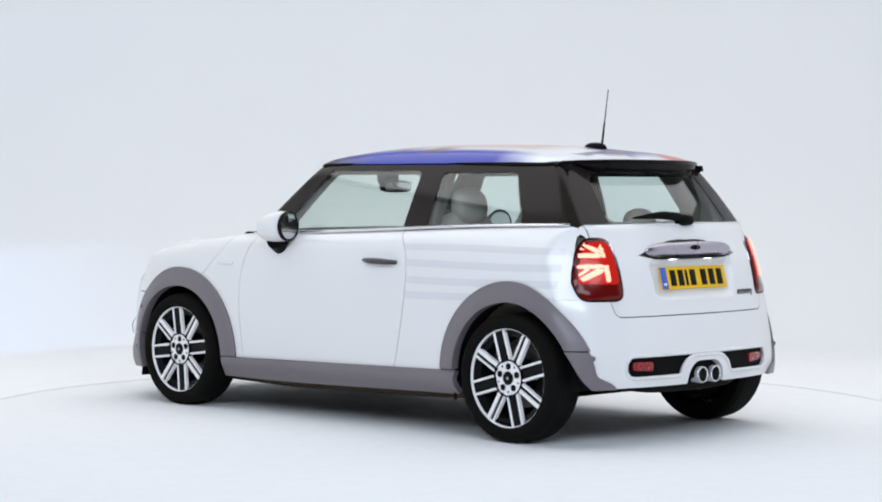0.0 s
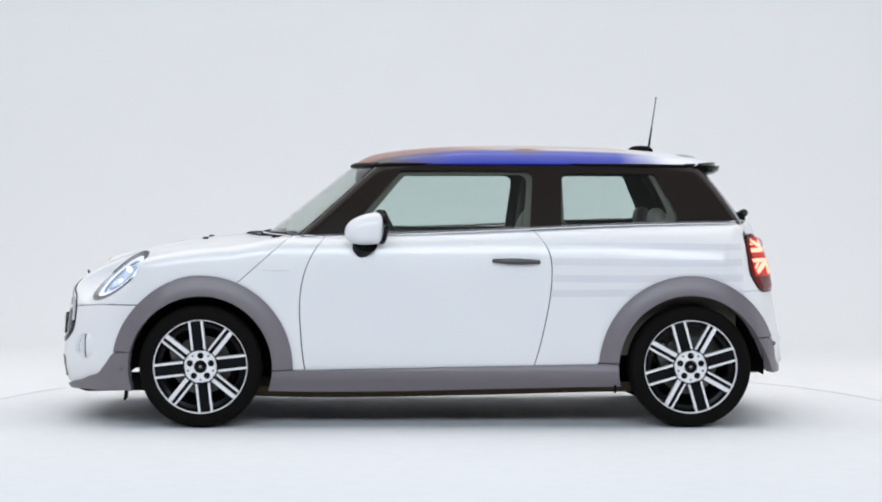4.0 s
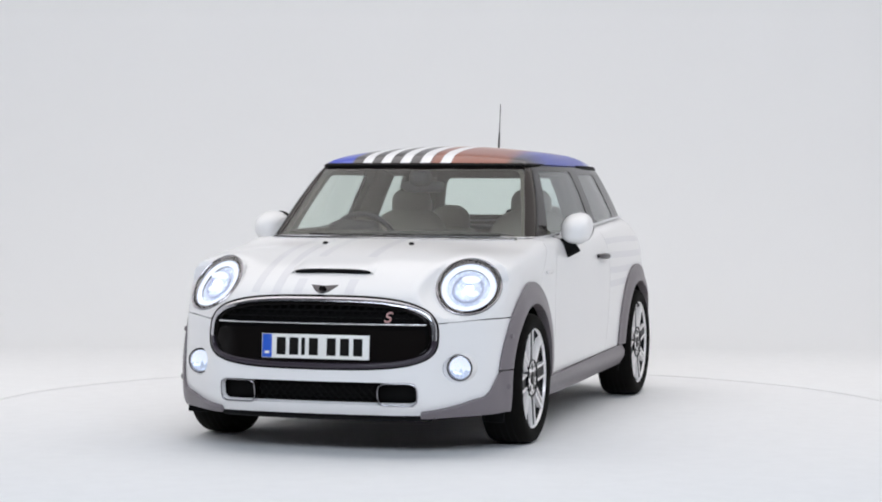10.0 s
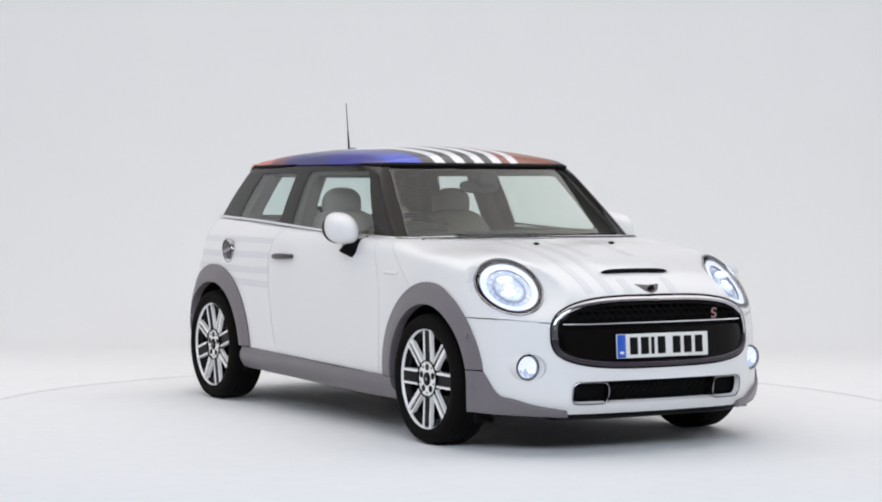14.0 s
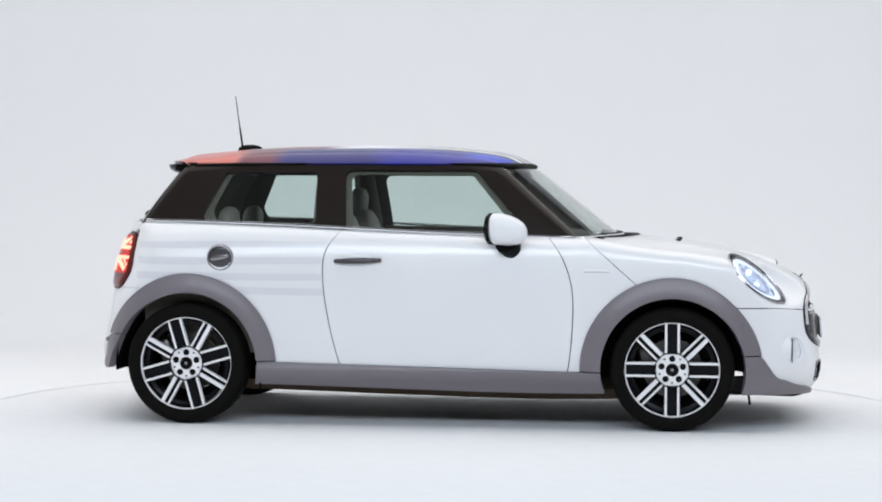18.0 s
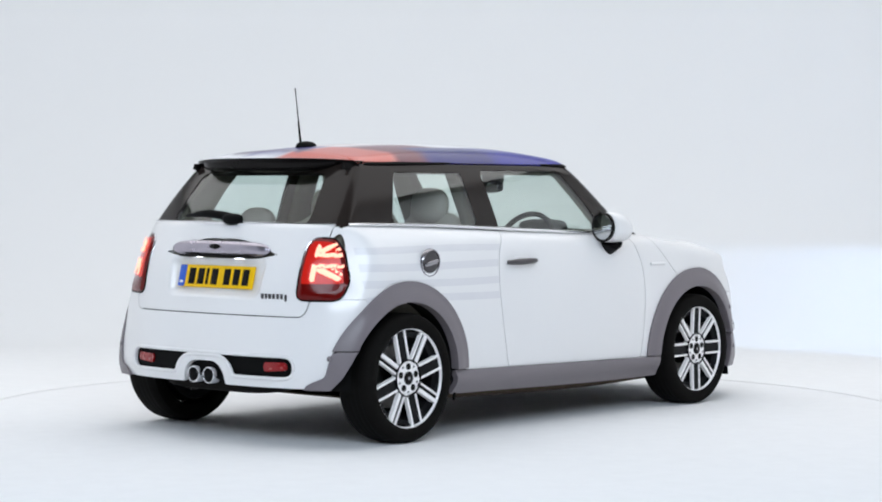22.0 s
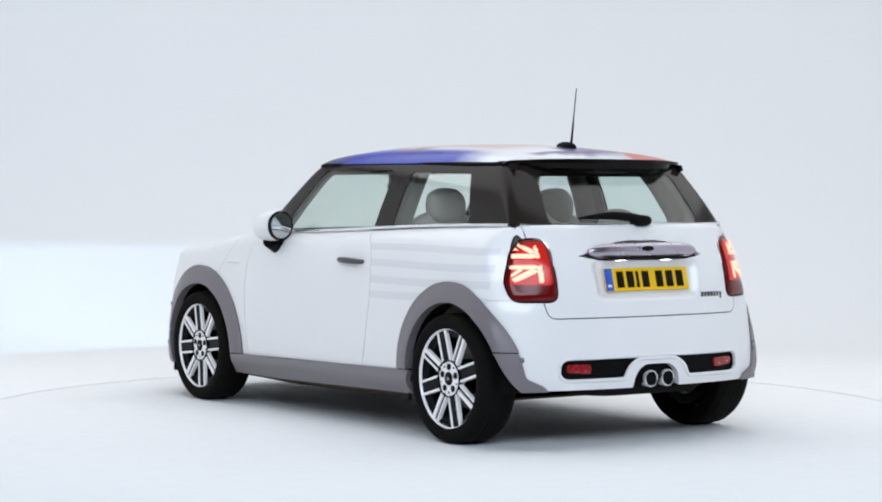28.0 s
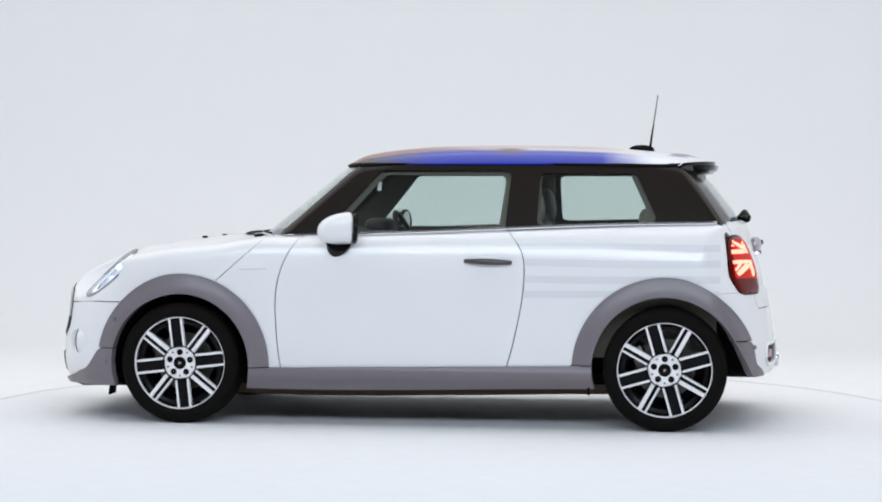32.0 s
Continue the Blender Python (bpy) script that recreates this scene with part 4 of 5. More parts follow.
def wheel(root, side, wy, turn, place):
    """A wheel with its axis along x; its outer face at +x, turned for the car's left."""
    w = part("wheel", lathe([(0.150, -0.09), (0.195, -0.095), (0.205, -0.07), (0.212, 0.0), (0.214, 0.062), (0.224, 0.078), (0.224, 0.07), (0.20, 0.06), (0.19, -0.06)], 72), RIMBLACK, root, "black and machined alloy wheel")
    prof = [(0.228, 0.072), (0.240, 0.094), (0.262, 0.103), (0.285, 0.102), (0.300, 0.094), (0.309, 0.078), (0.3112, 0.05), (0.3115, 0.0), (0.3112, -0.05), (0.309, -0.078), (0.298, -0.098), (0.262, -0.104), (0.235, -0.095), (0.225, -0.08)]
    part("tyre", lathe(prof, 96), TYRE, w, "low-profile black tyre")
    grooves = [lathe([(0.3118, x0), (0.3121, x0 + 0.004), (0.3118, x0 + 0.008)], 96) for x0 in (-0.05, -0.018, 0.012, 0.044)]
    part("tread_groove", join(*grooves), DARK, w)
    part("rim_lip", lathe([(0.229, 0.066), (0.232, 0.080), (0.2370, 0.091), (0.2440, 0.092), (0.2455, 0.084), (0.237, 0.07)], 96), SILVER, w, "machined silver rim lip")
    part("brake_disc", lathe([(0.06, -0.03), (0.150, -0.03), (0.150, -0.042), (0.06, -0.042)], 48), DISC, w, "steel brake disc")
    part("hub_barrel", lathe([(0.001, 0.045), (0.085, 0.045), (0.09, -0.03), (0.06, -0.04)], 40), RIMBLACK, w)
    part("brake_caliper", moved(blob(0.035, 0.04, 0.085, 0.5), pose(-0.03, -0.125, 0.04, 20)), DISC, w, "grey brake caliper")
    part("hub_face", lathe([(0.001, 0.083), (0.030, 0.083), (0.078, 0.0805), (0.084, 0.075), (0.086, 0.05)], 48), SILVER, w, "silver hub face")
    part("hub_ring", lathe([(0.0855, 0.06), (0.0855, 0.0865), (0.0905, 0.0865), (0.0905, 0.06)], 48), RIMBLACK, w)
    part("centre_cap", lathe([(0.001, 0.0875), (0.027, 0.0875), (0.0325, 0.085), (0.033, 0.078)], 32), BLACK, w, "black centre cap")
    part("cap_badge", lathe([(0.001, 0.0885), (0.008, 0.0885), (0.009, 0.086)], 20), BADGE, w)
    for k in range(5):
        a = radians(90 + 72 * k)
        part("wheel_bolt", moved(lathe([(0.001, 0.0), (0.0160, 0.0), (0.0165, -0.01)], 16), Matrix.Translation((0.0835, 0.056 * math.cos(a), 0.056 * math.sin(a)))), BLACK, w)
        b = a + radians(36)
        part("bolt_mark", moved(lathe([(0.001, 0.0), (0.005, 0.0), (0.006, -0.01)], 10), Matrix.Translation((0.0830, 0.066 * math.cos(b), 0.066 * math.sin(b)))), BLACK, w)

    def bar(off, width, r0, r1, x0, x1):
        """A machined bar beside a spoke's axis (the axis is +z)."""
        h = width / 2
        out = []
        for r, x in ((r0, x0), (r1, x1)):
            out += [(x, off - h, r), (x, off + h, r), (x - 0.018, off + h + 0.003, r), (x - 0.018, off - h - 0.003, r)]
        f = [(0, 1, 5, 4), (1, 2, 6, 5), (3, 0, 4, 7), (2, 3, 7, 6), (0, 3, 2, 1), (4, 5, 6, 7)]
        return np.array(out), f

    for k in range(4):
        a = turn + 90 * k
        m = pose(0, 0, 0, a, 0, 0)
        sp = part("spoke", moved(join(bar(0.031, 0.0105, 0.060, 0.232, 0.080, 0.086), bar(-0.031, 0.0105, 0.060, 0.232, 0.080, 0.086)), m), SILVER, w, "machined double spoke")
        part("spoke_infill", moved(bar(0, 0.05, 0.066, 0.230, 0.076, 0.081), m), RIMBLACK, sp)
        m = pose(0, 0, 0, a + 45, 0, 0)
        sp = part("spoke", moved(join(bar(0.014, 0.019, 0.060, 0.232, 0.080, 0.086), bar(-0.019, 0.009, 0.060, 0.232, 0.080, 0.086)), m), SILVER, w, "machined twin spoke")
        part("spoke_infill", moved(bar(-0.006, 0.018, 0.066, 0.230, 0.074, 0.079), m), RIMBLACK, sp)
    w.matrix_local = pose(side * 0.742, wy, 0.3115, 0, 0, 0 if side > 0 else 180)
    # wheel well
    i = 0 if wy > 0 else 1
    a = np.linspace(-0.10, math.pi + 0.10, 40)
    r = ARCH_IN[i] + 0.012
    rows = []
    for x in (0.845, 0.62, 0.42):
        xx = x if x < 0.8 else 0.80
        rows.append(np.stack([np.full(40, side * xx), wy + r * np.cos(a), ARCH_Z + r * np.sin(a)], 1))
    v = np.concatenate(rows)
    f = grid_faces(3, 40)
    v = np.concatenate([v, [(side * 0.42, wy, ARCH_Z)]])
    f += [(80 + j, 81 + j, 120) for j in range(39)]
    part("wheel_well", (v, f), DARK, root, "black wheel arch liner")


def number_plate(parent, face, m, label):
    """A plate with a blue band and dark bars (x across, z up, faces -y)."""
    p = part("number_plate", moved(box(0.520, 0.006, 0.111, 0.002), m), face, parent, label)
    part("blue_band", moved(box(0.046, 0.003, 0.107, 0.001), m @ pose(-0.234, -0.0035, 0)), PLATEBLUE, p)
    part("band_mark", moved(box(0.022, 0.002, 0.012, 0.001), m @ pose(-0.234, -0.0055, -0.03)), PLATEWHITE, p)
    for x in (-0.165, -0.103, -0.058, -0.008, 0.078, 0.142, 0.206):
        wd = 0.018 if x == -0.058 else 0.044
        part("dark_bar", moved(box(wd, 0.002, 0.079, 0.001), m @ pose(x, -0.0042, 0)), INK, p)
    return p


def front_face(root, hood, fb):
    # grille
    hole = clip(clip(BODY, lambda x, y, z: y - 1.4), lambda x, y, z: 0.006 - grille_shape(x, z))
    backing = part("grille", panel(push(hole, -0.045), 0.004), DARK, root, "black hexagonal radiator grille")
    a = np.linspace(0, 2 * np.pi, 240, endpoint=False)
    rows = []
    for c, lift in ((0.007, -0.004), (0.006, 0.003), (0.001, 0.008), (-0.007, 0.010), (-0.015, 0.007), (-0.019, 0.0), (-0.020, -0.03)):
        lo, hi = np.full(240, 0.05), np.full(240, 0.75)
        for _ in range(30):
            mid = 0.5 * (lo + hi)
            inside = grille_shape(mid * np.cos(a), 0.545 + mid * np.sin(a)) < c
            lo, hi = np.where(inside, mid, lo), np.where(inside, hi, mid)
        x, z = lo * np.cos(a), 0.545 + lo * np.sin(a)
        rows.append(np.stack([x, surface_y(x, z) + lift, z], 1))
    v = np.concatenate(rows)
    gf = grid_faces(7, 240, True)
    height = lambda q: sum(v[k][2] for k in q) / 4
    part("grille_surround", (v, [q for q in gf if height(q) > 0.535]), GRILLECHROME, backing, "chrome upper grille surround", 60.0)
    # lower part coloured plum-black for the dark floor mirrored in the chrome
    part("grille_lower_frame", (v, [q for q in gf if height(q) <= 0.535]), CHROMESHADE, backing, "lower grille frame with its dark reflection in the colour", 60.0)
    part("surround_seal", edge_rod(clip(clip(BODY, lambda x, y, z: y - 1.4), lambda x, y, z: 0.009 - grille_shape(x, z)), 0.0042, 0.001), BLACK, backing)
    inner = clip(clip(BODY, lambda x, y, z: y - 1.4), lambda x, y, z: -0.024 - grille_shape(x, z))
    part("grille_shadow_line", edge_rod(inner, 0.006, -0.010), BLACK, backing)
    # lattice in the upper part
    rods = []
    for k in np.arange(-0.62, 0.62, 0.042):
        for s in (1, -1):
            z = np.linspace(0.612, 0.705, 9)
            x = k + s * (z - 0.65) * 0.9
            ok = grille_shape(x, z) < -0.02
            if ok.sum() > 2:
                rods.append(tube(np.stack([x, surface_y(x, z) - 0.022, z], 1)[ok], 0.0035, 5))
    for zz in (0.63, 0.66, 0.69):
        x = np.linspace(-0.5, 0.5, 60)
        ok = grille_shape(x, np.full(60, zz)) < -0.02
        rods.append(tube(np.stack([x, surface_y(x, np.full(60, zz)) - 0.022, np.full(60, zz)], 1)[ok], 0.003, 5))
    part("grille_lattice", join(*rods), DARK, backing, "black honeycomb lattice")
    x = np.linspace(-0.502, 0.502, 40)
    z = np.full(40, 0.602)
    part("grille_bar", tube(np.stack([x, surface_y(x, z) - 0.004, z], 1), 0.0045, 8), CHROME, backing, "thin chrome grille bar")
    band = rounded([(-0.515, 0.520), (-0.50, 0.580), (0.50, 0.580), (0.515, 0.520), (0.46, 0.440), (-0.46, 0.440)], 0.03)
    bar = clip(clip(BODY, lambda x, y, z: y - 1.4), lambda x, y, z: -band(x, z))
    part("plate_carrier", panel(push(bar, -0.004), 0.03), BLACK, backing, "gloss black bumper bar in the grille")
    for zz in (0.426,):
        x = np.linspace(-0.40, 0.40, 40)
        z = np.full(40, zz)
        part("grille_slat", tube(np.stack([x, surface_y(x, z) - 0.02, z], 1), 0.004, 6), SATIN, backing)
    number_plate(root, PLATEWHITE, pose(0, 2.008, 0.497, 0, 0, 180) @ pose(0, 0, 0, -4, 0, 0), "white front number plate")
    # small slanted emblem on the lattice
    a = np.linspace(0.1, 1.5, 24) * math.pi
    curl = np.stack([0.013 * np.cos(a), 0.0105 * np.sin(a) + 0.0105], 1)
    curl = np.concatenate([curl, -curl[::-1][1:]])
    ex, ez = -0.335 - curl[:, 0] - 0.35 * curl[:, 1], 0.634 + curl[:, 1]
    part("grille_emblem", tube(np.stack([ex, surface_y(ex, ez) - 0.006, ez], 1), 0.0036, 8), REDBADGE, backing, "small red and silver curled emblem")
    # badge above the grille
    by = float(surface_y(0.0, 0.752))
    wv = []
    for i in range(17):
        for j in range(6):
            s, t = -1 + i / 8, j / 5
            x = s * (0.016 + 0.050 * t ** 0.7)
            z = 0.738 + 0.032 * t + 0.004 * abs(s) * t
            wv.append((x, float(surface_y(x, z)) + 0.003 + 0.004 * (1 - abs(s)), z))
    wings = panel((np.array(wv), np.array([q for a, b, c, d in grid_faces(17, 6) for q in ((a, b, c), (a, c, d))])), 0.006)
    bd = part("bonnet_badge", wings, BADGEDARK, hood, "dark silver winged badge")
    part("badge_disc", moved(lathe([(0.001, 0.008), (0.016, 0.007), (0.019, 0.0)], 24), pose(0, by + 0.006, 0.755, 0, 0, 90) @ pose(0, 0, 0, 0, 30, 0)), BLACK, bd)
    # scoop
    sy = 1.768
    sz = float(surface_z(0.0, sy))
    nu, nv = 30, 14
    v = []
    for i in range(nu):
        s = -1 + 2 * i / (nu - 1)
        for j in range(nv):
            t = j / (nv - 1)
            y = sy + 0.012 - 0.20 * t
            x = s * (0.205 - 0.02 * t)
            h = 0.018 * (1 - s ** 10) * (1 - t * t * (3 - 2 * t))
            v.append((x, y, float(surface_z(x, y)) + 0.001 + h))
    sc = part("bonnet_scoop", (np.array(v), grid_faces(nu, nv)), PAINT, hood, "white bonnet scoop")
    x = np.linspace(-0.185, 0.185, 40)
    h = 0.009 * (1 - np.abs(x / 0.187) ** 10)
    yy = np.full(40, sy + 0.009)
    zz = np.array([float(surface_z(a, sy + 0.009)) for a in x])
    part("scoop_slot", tube(np.stack([x, yy - 0.001, zz + 0.006], 1), 0.0035 + 1.05 * h, 12), DARK, sc, "black scoop opening")
    for s in (1, -1):
        part("washer_jet", moved(blob(0.013, 0.016, 0.007, 0.8, 8, 12), pose(s * 0.222, 1.267, float(surface_z(0.222, 1.267)) + 0.005)), DARK, hood, "black washer jet")
    # lower intake
    hole = clip(clip(BODY, lambda x, y, z: y - 1.4), lambda x, y, z: 0.004 - intake_shape(x, z))
    low = part("lower_intake", panel(push(hole, -0.05), 0.004), DARK, fb, "black lower air intake")
    rods = []
    for k in np.arange(-0.34, 0.34, 0.036):
        for s in (1, -1):
            z = np.linspace(0.236, 0.322, 6)
            x = k + s * (z - 0.28) * 0.9
            if abs(k) < 0.29:
                rods.append(tube(np.stack([x, surface_y(x, z) - 0.032, z], 1), 0.003, 5))
    part("intake_lattice", join(*rods), DARK, low, "black honeycomb lattice")
    for s in (1, -1):
        duct = rounded([(s * 0.294, 0.234), (s * 0.478, 0.234), (s * 0.478, 0.339), (s * 0.294, 0.339)], 0.026)
        sheet = clip(clip(BODY, lambda x, y, z: y - 1.4), lambda x, y, z: -duct(x, z))
        wall_v, wall_f = panel(sheet, 0.055, 0.003)
        d = part("brake_duct", (wall_v, wall_f[len(sheet[1]):]), BLACK, fb, "black duct with a thin chrome edge")
        part("duct_throat", panel(push(sheet, -0.045), 0.004), DARK, d, "black duct throat")
        part("duct_edge", edge_rod(clip(sheet, lambda x, y, z: -0.003 - duct(x, z)), 0.0030, 0.004), SATIN, d, "dark chrome edge")
    # chin
    chin = clip(clip(BODY, lambda x, y, z: y - 1.5), lambda x, y, z: np.minimum(0.50 - np.abs(x), np.minimum(0.186 - z, z - 0.14)))
    if len(chin[1]):
        part("chin_strip", panel(chin, 0.01), DARK, fb, "black chin strip")
    # fog lamps and headlamps
    for s in (1, -1):
        half = clip(clip(BODY, lambda x, y, z: y - 1.3), lambda x, y, z: s * x)
        fm = pose(s * FOG_X, float(surface_y(FOG_X, FOG_Z)) - 0.012, FOG_Z, 0, 0, 90 - s * 2)
        a = np.linspace(0, 2 * np.pi, 48, endpoint=False)
        hx, hz = FOG_X + (FOG_R + 0.004) * np.cos(a), FOG_Z + (FOG_R + 0.004) * np.sin(a)
        rim_pts = np.stack([s * hx, surface_y(hx, hz) - 0.002, hz], 1)
        cup_pts = moved((np.stack([0 * a + 0.002, -s * 0.059 * np.cos(a), 0.059 * np.sin(a)], 1), []), fm)[0]
        rows = [rim_pts, rim_pts * 0.7 + cup_pts * 0.3, rim_pts * 0.15 + cup_pts * 0.85, cup_pts, cup_pts - [0, 0.03, 0]]
        fl = part("fog_lamp", (np.concatenate(rows), grid_faces(5, 48, True)), PAINT, root, "round fog lamp with a chrome ring, lit")
        part("fog_bezel", moved(lathe([(0.0595, 0.002), (0.059, 0.007), (0.0565, 0.008), (0.0555, -0.012)], 48), fm), BLACK, fl, "black bezel")
        part("chrome_ring", moved(lathe([(0.0565, -0.004), (0.0555, 0.006), (0.0515, 0.007), (0.0495, -0.006)], 48), fm), SATIN, fl)
        cup = lathe([(0.001, -0.020), (0.025, -0.018), (0.042, -0.012), (0.0495, -0.002)], 48)
        height = lambda q: sum(cup[0][k][2] for k in q) / len(q)
        part("lit_lens", moved((cup[0], [q for q in cup[1] if height(q) > -0.012]), fm), LAMPWHITE, fl, "white lit lens")
        part("lower_lens", moved((cup[0], [q for q in cup[1] if height(q) <= -0.012]), fm), BOWLGLOW, fl)
        part("fog_cover", moved(lathe([(0.001, 0.008), (0.03, 0.006), (0.050, 0.002)], 48), fm), CLEAR, fl).visible_shadow = False
        lamp = clip(half, lambda x, y, z: -lamp_field(x, z))
        hl = part("headlamp", edge_rod(lamp, 0.0055, 0.001), SATIN, root, "round headlamp with a chrome ring, lit white")
        part("dark_bezel", panel(push(clip(lamp, lambda x, y, z: lamp_field(x, z) + 0.15), -0.004), 0.006), BLACK, hl, "gloss black bezel")
        part("bezel_edge", edge_rod(clip(half, lambda x, y, z: -0.135 - lamp_field(x, z)), 0.0025, -0.002), SATIN, hl)
        drl = clip(clip(half, lambda x, y, z: -0.145 - lamp_field(x, z)), lambda x, y, z: lamp_field(x, z) + 0.33)
        part("daytime_ring", panel(push(drl, -0.007), 0.006), LAMPWHITE, hl, "white lit daytime ring")
        bowl = clip(half, lambda x, y, z: -0.32 - lamp_field(x, z))
        lx, lz = s * LAMP_X, LAMP_Z
        ly = float(surface_y(LAMP_X, LAMP_Z))
        bowl = clip(push(bowl, -0.022), lambda x, y, z: np.maximum(np.abs(z - lz + 0.0055) - 0.0095, np.abs(x - lx) - 0.018))
        part("reflector_bowl", panel(bowl, 0.004), BOWLGLOW, hl, "silvery reflector with added glow")
        arc = clip(clip(half, lambda x, y, z: -0.50 - lamp_field(x, z)), lambda x, y, z: lamp_field(x, z) + 0.57)
        part("inner_arc", panel(push(arc, -0.012), 0.006), LAMPGREY, hl, "grey inner ring with added faint glow")
        # the low beam: a narrow source between two shades, aimed a little down
        aim = pose(lx, ly - 0.062, lz, -1.3, 0, 0)
        shade = [moved(box(0.032, 0.055, 0.0012, 0), aim @ pose(0, 0.0275, 0.0011)), moved(box(0.032, 0.055, 0.0012, 0), aim @ pose(0, 0.0275, -0.0120)),
                 moved(box(0.032, 0.0012, 0.0145, 0), aim @ pose(0, -0.0012, -0.0055)), moved(box(0.0012, 0.055, 0.0145, 0), aim @ pose(0.0150, 0.0275, -0.0055)),
                 moved(box(0.0012, 0.055, 0.0145, 0), aim @ pose(-0.0150, 0.0275, -0.0055))]
        # the shade glows by itself, in place of light caught from the lamp
        bs = part("beam_shade", join(*shade), BOWLGLOW, hl, "silvery beam shade with added glow")
        part("beam_source", moved((np.array([(-0.012, 0, -0.0008), (0.012, 0, -0.0008), (0.012, 0, 0.0002), (-0.012, 0, 0.0002)]), [(0, 3, 2, 1)]), aim @ pose(0, 0.0012, 0)), BEAM, bs, "bright light source")
        part("projector_lens", join(moved(blob(0.046, 0.016, 0.018, 1.0, 12, 24), pose(lx, ly - 0.044, lz + 0.031)), moved(blob(0.046, 0.016, 0.018, 1.0, 12, 24), pose(lx, ly - 0.004, lz - 0.032))), LAMPLENS, hl, "round lit projector lens")
        cov = part("lamp_cover", (push(lamp, 0.003)[0], lamp[1].tolist()), CLEAR, hl, "clear lamp cover")
        cov.visible_shadow = False


def rear_face(root, tailgate, rear_bumper):
    ry = lambda x, z: float(surface_y(x, z, True))
    # plate and its lamps
    number_plate(root, PLATEYELLOW, pose(0, ry(0, 0.787) + 0.024, 0.787, 0, 0, 0) @ pose(0, 0, 0, -14, 0, 0), "yellow rear number plate")
    grip = []
    nu, nv = 40, 16
    for i in range(nu):
        s = math.sin(math.pi * (i / (nu - 1) - 0.5))
        hw = max(1 - abs(s) ** 6, 0) ** 0.5
        for j in range(nv):
            a = 2 * math.pi * j / nv
            x = s * 0.338
            z = 0.920 + 0.037 * hw * math.sin(a) + 0.005 * (1 - s * s)
            y = ry(x, 0.916) - 0.006 - 0.026 * hw * math.cos(a)
            grip.append((x, y, z))
    h = part("tailgate_handle", (np.array(grip), grid_faces(nu, nv, True)), HANDLECHROME, tailgate, "dark purple chrome tailgate grip")
    part("handle_lip", moved(blob(0.262, 0.010, 0.008, 0.5, 10, 40), pose(0, ry(0, 0.886) - 0.006, 0.887)), BLACK, h)
    part("handle_badge", join(moved(blob(0.038, 0.006, 0.012, 0.9), pose(0, ry(0, 0.92) - 0.034, 0.934)), moved(blob(0.014, 0.009, 0.014, 1), pose(0, ry(0, 0.92) - 0.034, 0.934))), BLACK, h, "dark winged badge")
    for s in (1, -1):
        part("plate_lamp", moved(box(0.06, 0.010, 0.004, 0.001), pose(s * 0.14, ry(0.17, 0.87) + 0.014, 0.881)), PLATELAMP, tailgate, "small lit plate lamp")
    # small dark strip of bars
    bars = []
    for k, w in enumerate((0.016, 0.014, 0.016, 0.014, 0.014, 0.012, 0.012)):
        x = 0.338 + 0.0225 * k
        bars.append(moved(box(w, 0.004, 0.024 if k < 6 else 0.032, 0.001), pose(x, ry(x, 0.708) - 0.002, 0.706 if k < 6 else 0.700, 0, 0, 6)))
    part("badge_strip", join(*bars), BADGEDARK, tailgate, "dark chrome badge strip")
    # reflectors and exhaust
    refl = rounded([(0.385, 0.352), (0.515, 0.362), (0.510, 0.400), (0.385, 0.398)], 0.014)
    back = clip(BODY, lambda x, y, z: -1.4 - y)
    for s in (1, -1):
        r = clip(clip(back, lambda x, y, z: s * x), lambda x, y, z: -refl(np.abs(x), z))
        part("reflector", panel(push(r, -0.006), 0.012), REFLECTOR, rear_bumper, "red reflector")
        px = s * 0.052
        pipe = lathe([(0.031, -0.10), (0.0315, 0.0), (0.034, 0.006), (0.0365, 0.007), (0.039, 0.006), (0.041, 0.0), (0.041, -0.02), (0.041, -0.12)], 36)
        ex = part("exhaust_tip", moved(pipe, pose(px, ry(0.05, 0.32) - 0.012, 0.318, 0, 0, -90)), CHROME, root, "round chrome exhaust tip")
        part("exhaust_throat", moved(lathe([(0.001, -0.004), (0.0320, -0.004)], 24), pose(px, ry(0.05, 0.32) - 0.012, 0.318, 0, 0, -90)), DARK, ex)
    # tail lamps
    for s in (1, -1):
        half = clip(clip(BODY, lambda x, y, z: -1.40 - y), lambda x, y, z: s * x)
        lens = clip(half, lambda x, y, z: -0.004 - tail_shape(np.abs(x), z))
        core = lambda x, y, z: np.minimum(-0.020 - tail_shape(np.abs(x), z), z - 0.766)
        tl = part("tail_lamp", panel(push(clip(lens, core), 0.0145), 0.02), TAILRED, root, "red tail lamp with a lit half-flag pattern")
        outer_lens = clip(lens, lambda x, y, z: -core(x, y, z) + 0.0004)
        part("lens_border", panel(push(outer_lens, lambda x, y, z: 0.004 + 0.009 * smooth(0.004, 0.020, -tail_shape(np.abs(x), z))), 0.02), TAILDARK, tl, "dark red border of the lens")
        rim = clip(half, lambda x, y, z: -tail_shape(np.abs(x), z))
        rv, rf = edge_rod(rim, 0.005, 0.001)
        bright = lambda q: np.mean([min(rv[k][2] - 0.85, 0.585 - abs(rv[k][0])) for k in q]) > 0
        part("lamp_surround", (rv, [q for q in rf if not bright(q)]), BLACK, tl, "black lamp surround")
        part("chrome_surround", (rv, [q for q in rf if bright(q)]), GRILLECHROME, tl, "chrome inner edge of the surround")
        inr = clip(half, lambda x, y, z: -0.010 - tail_shape(np.abs(x), z))

        def mark(points, r=0.003):
            g = rounded(points, r)
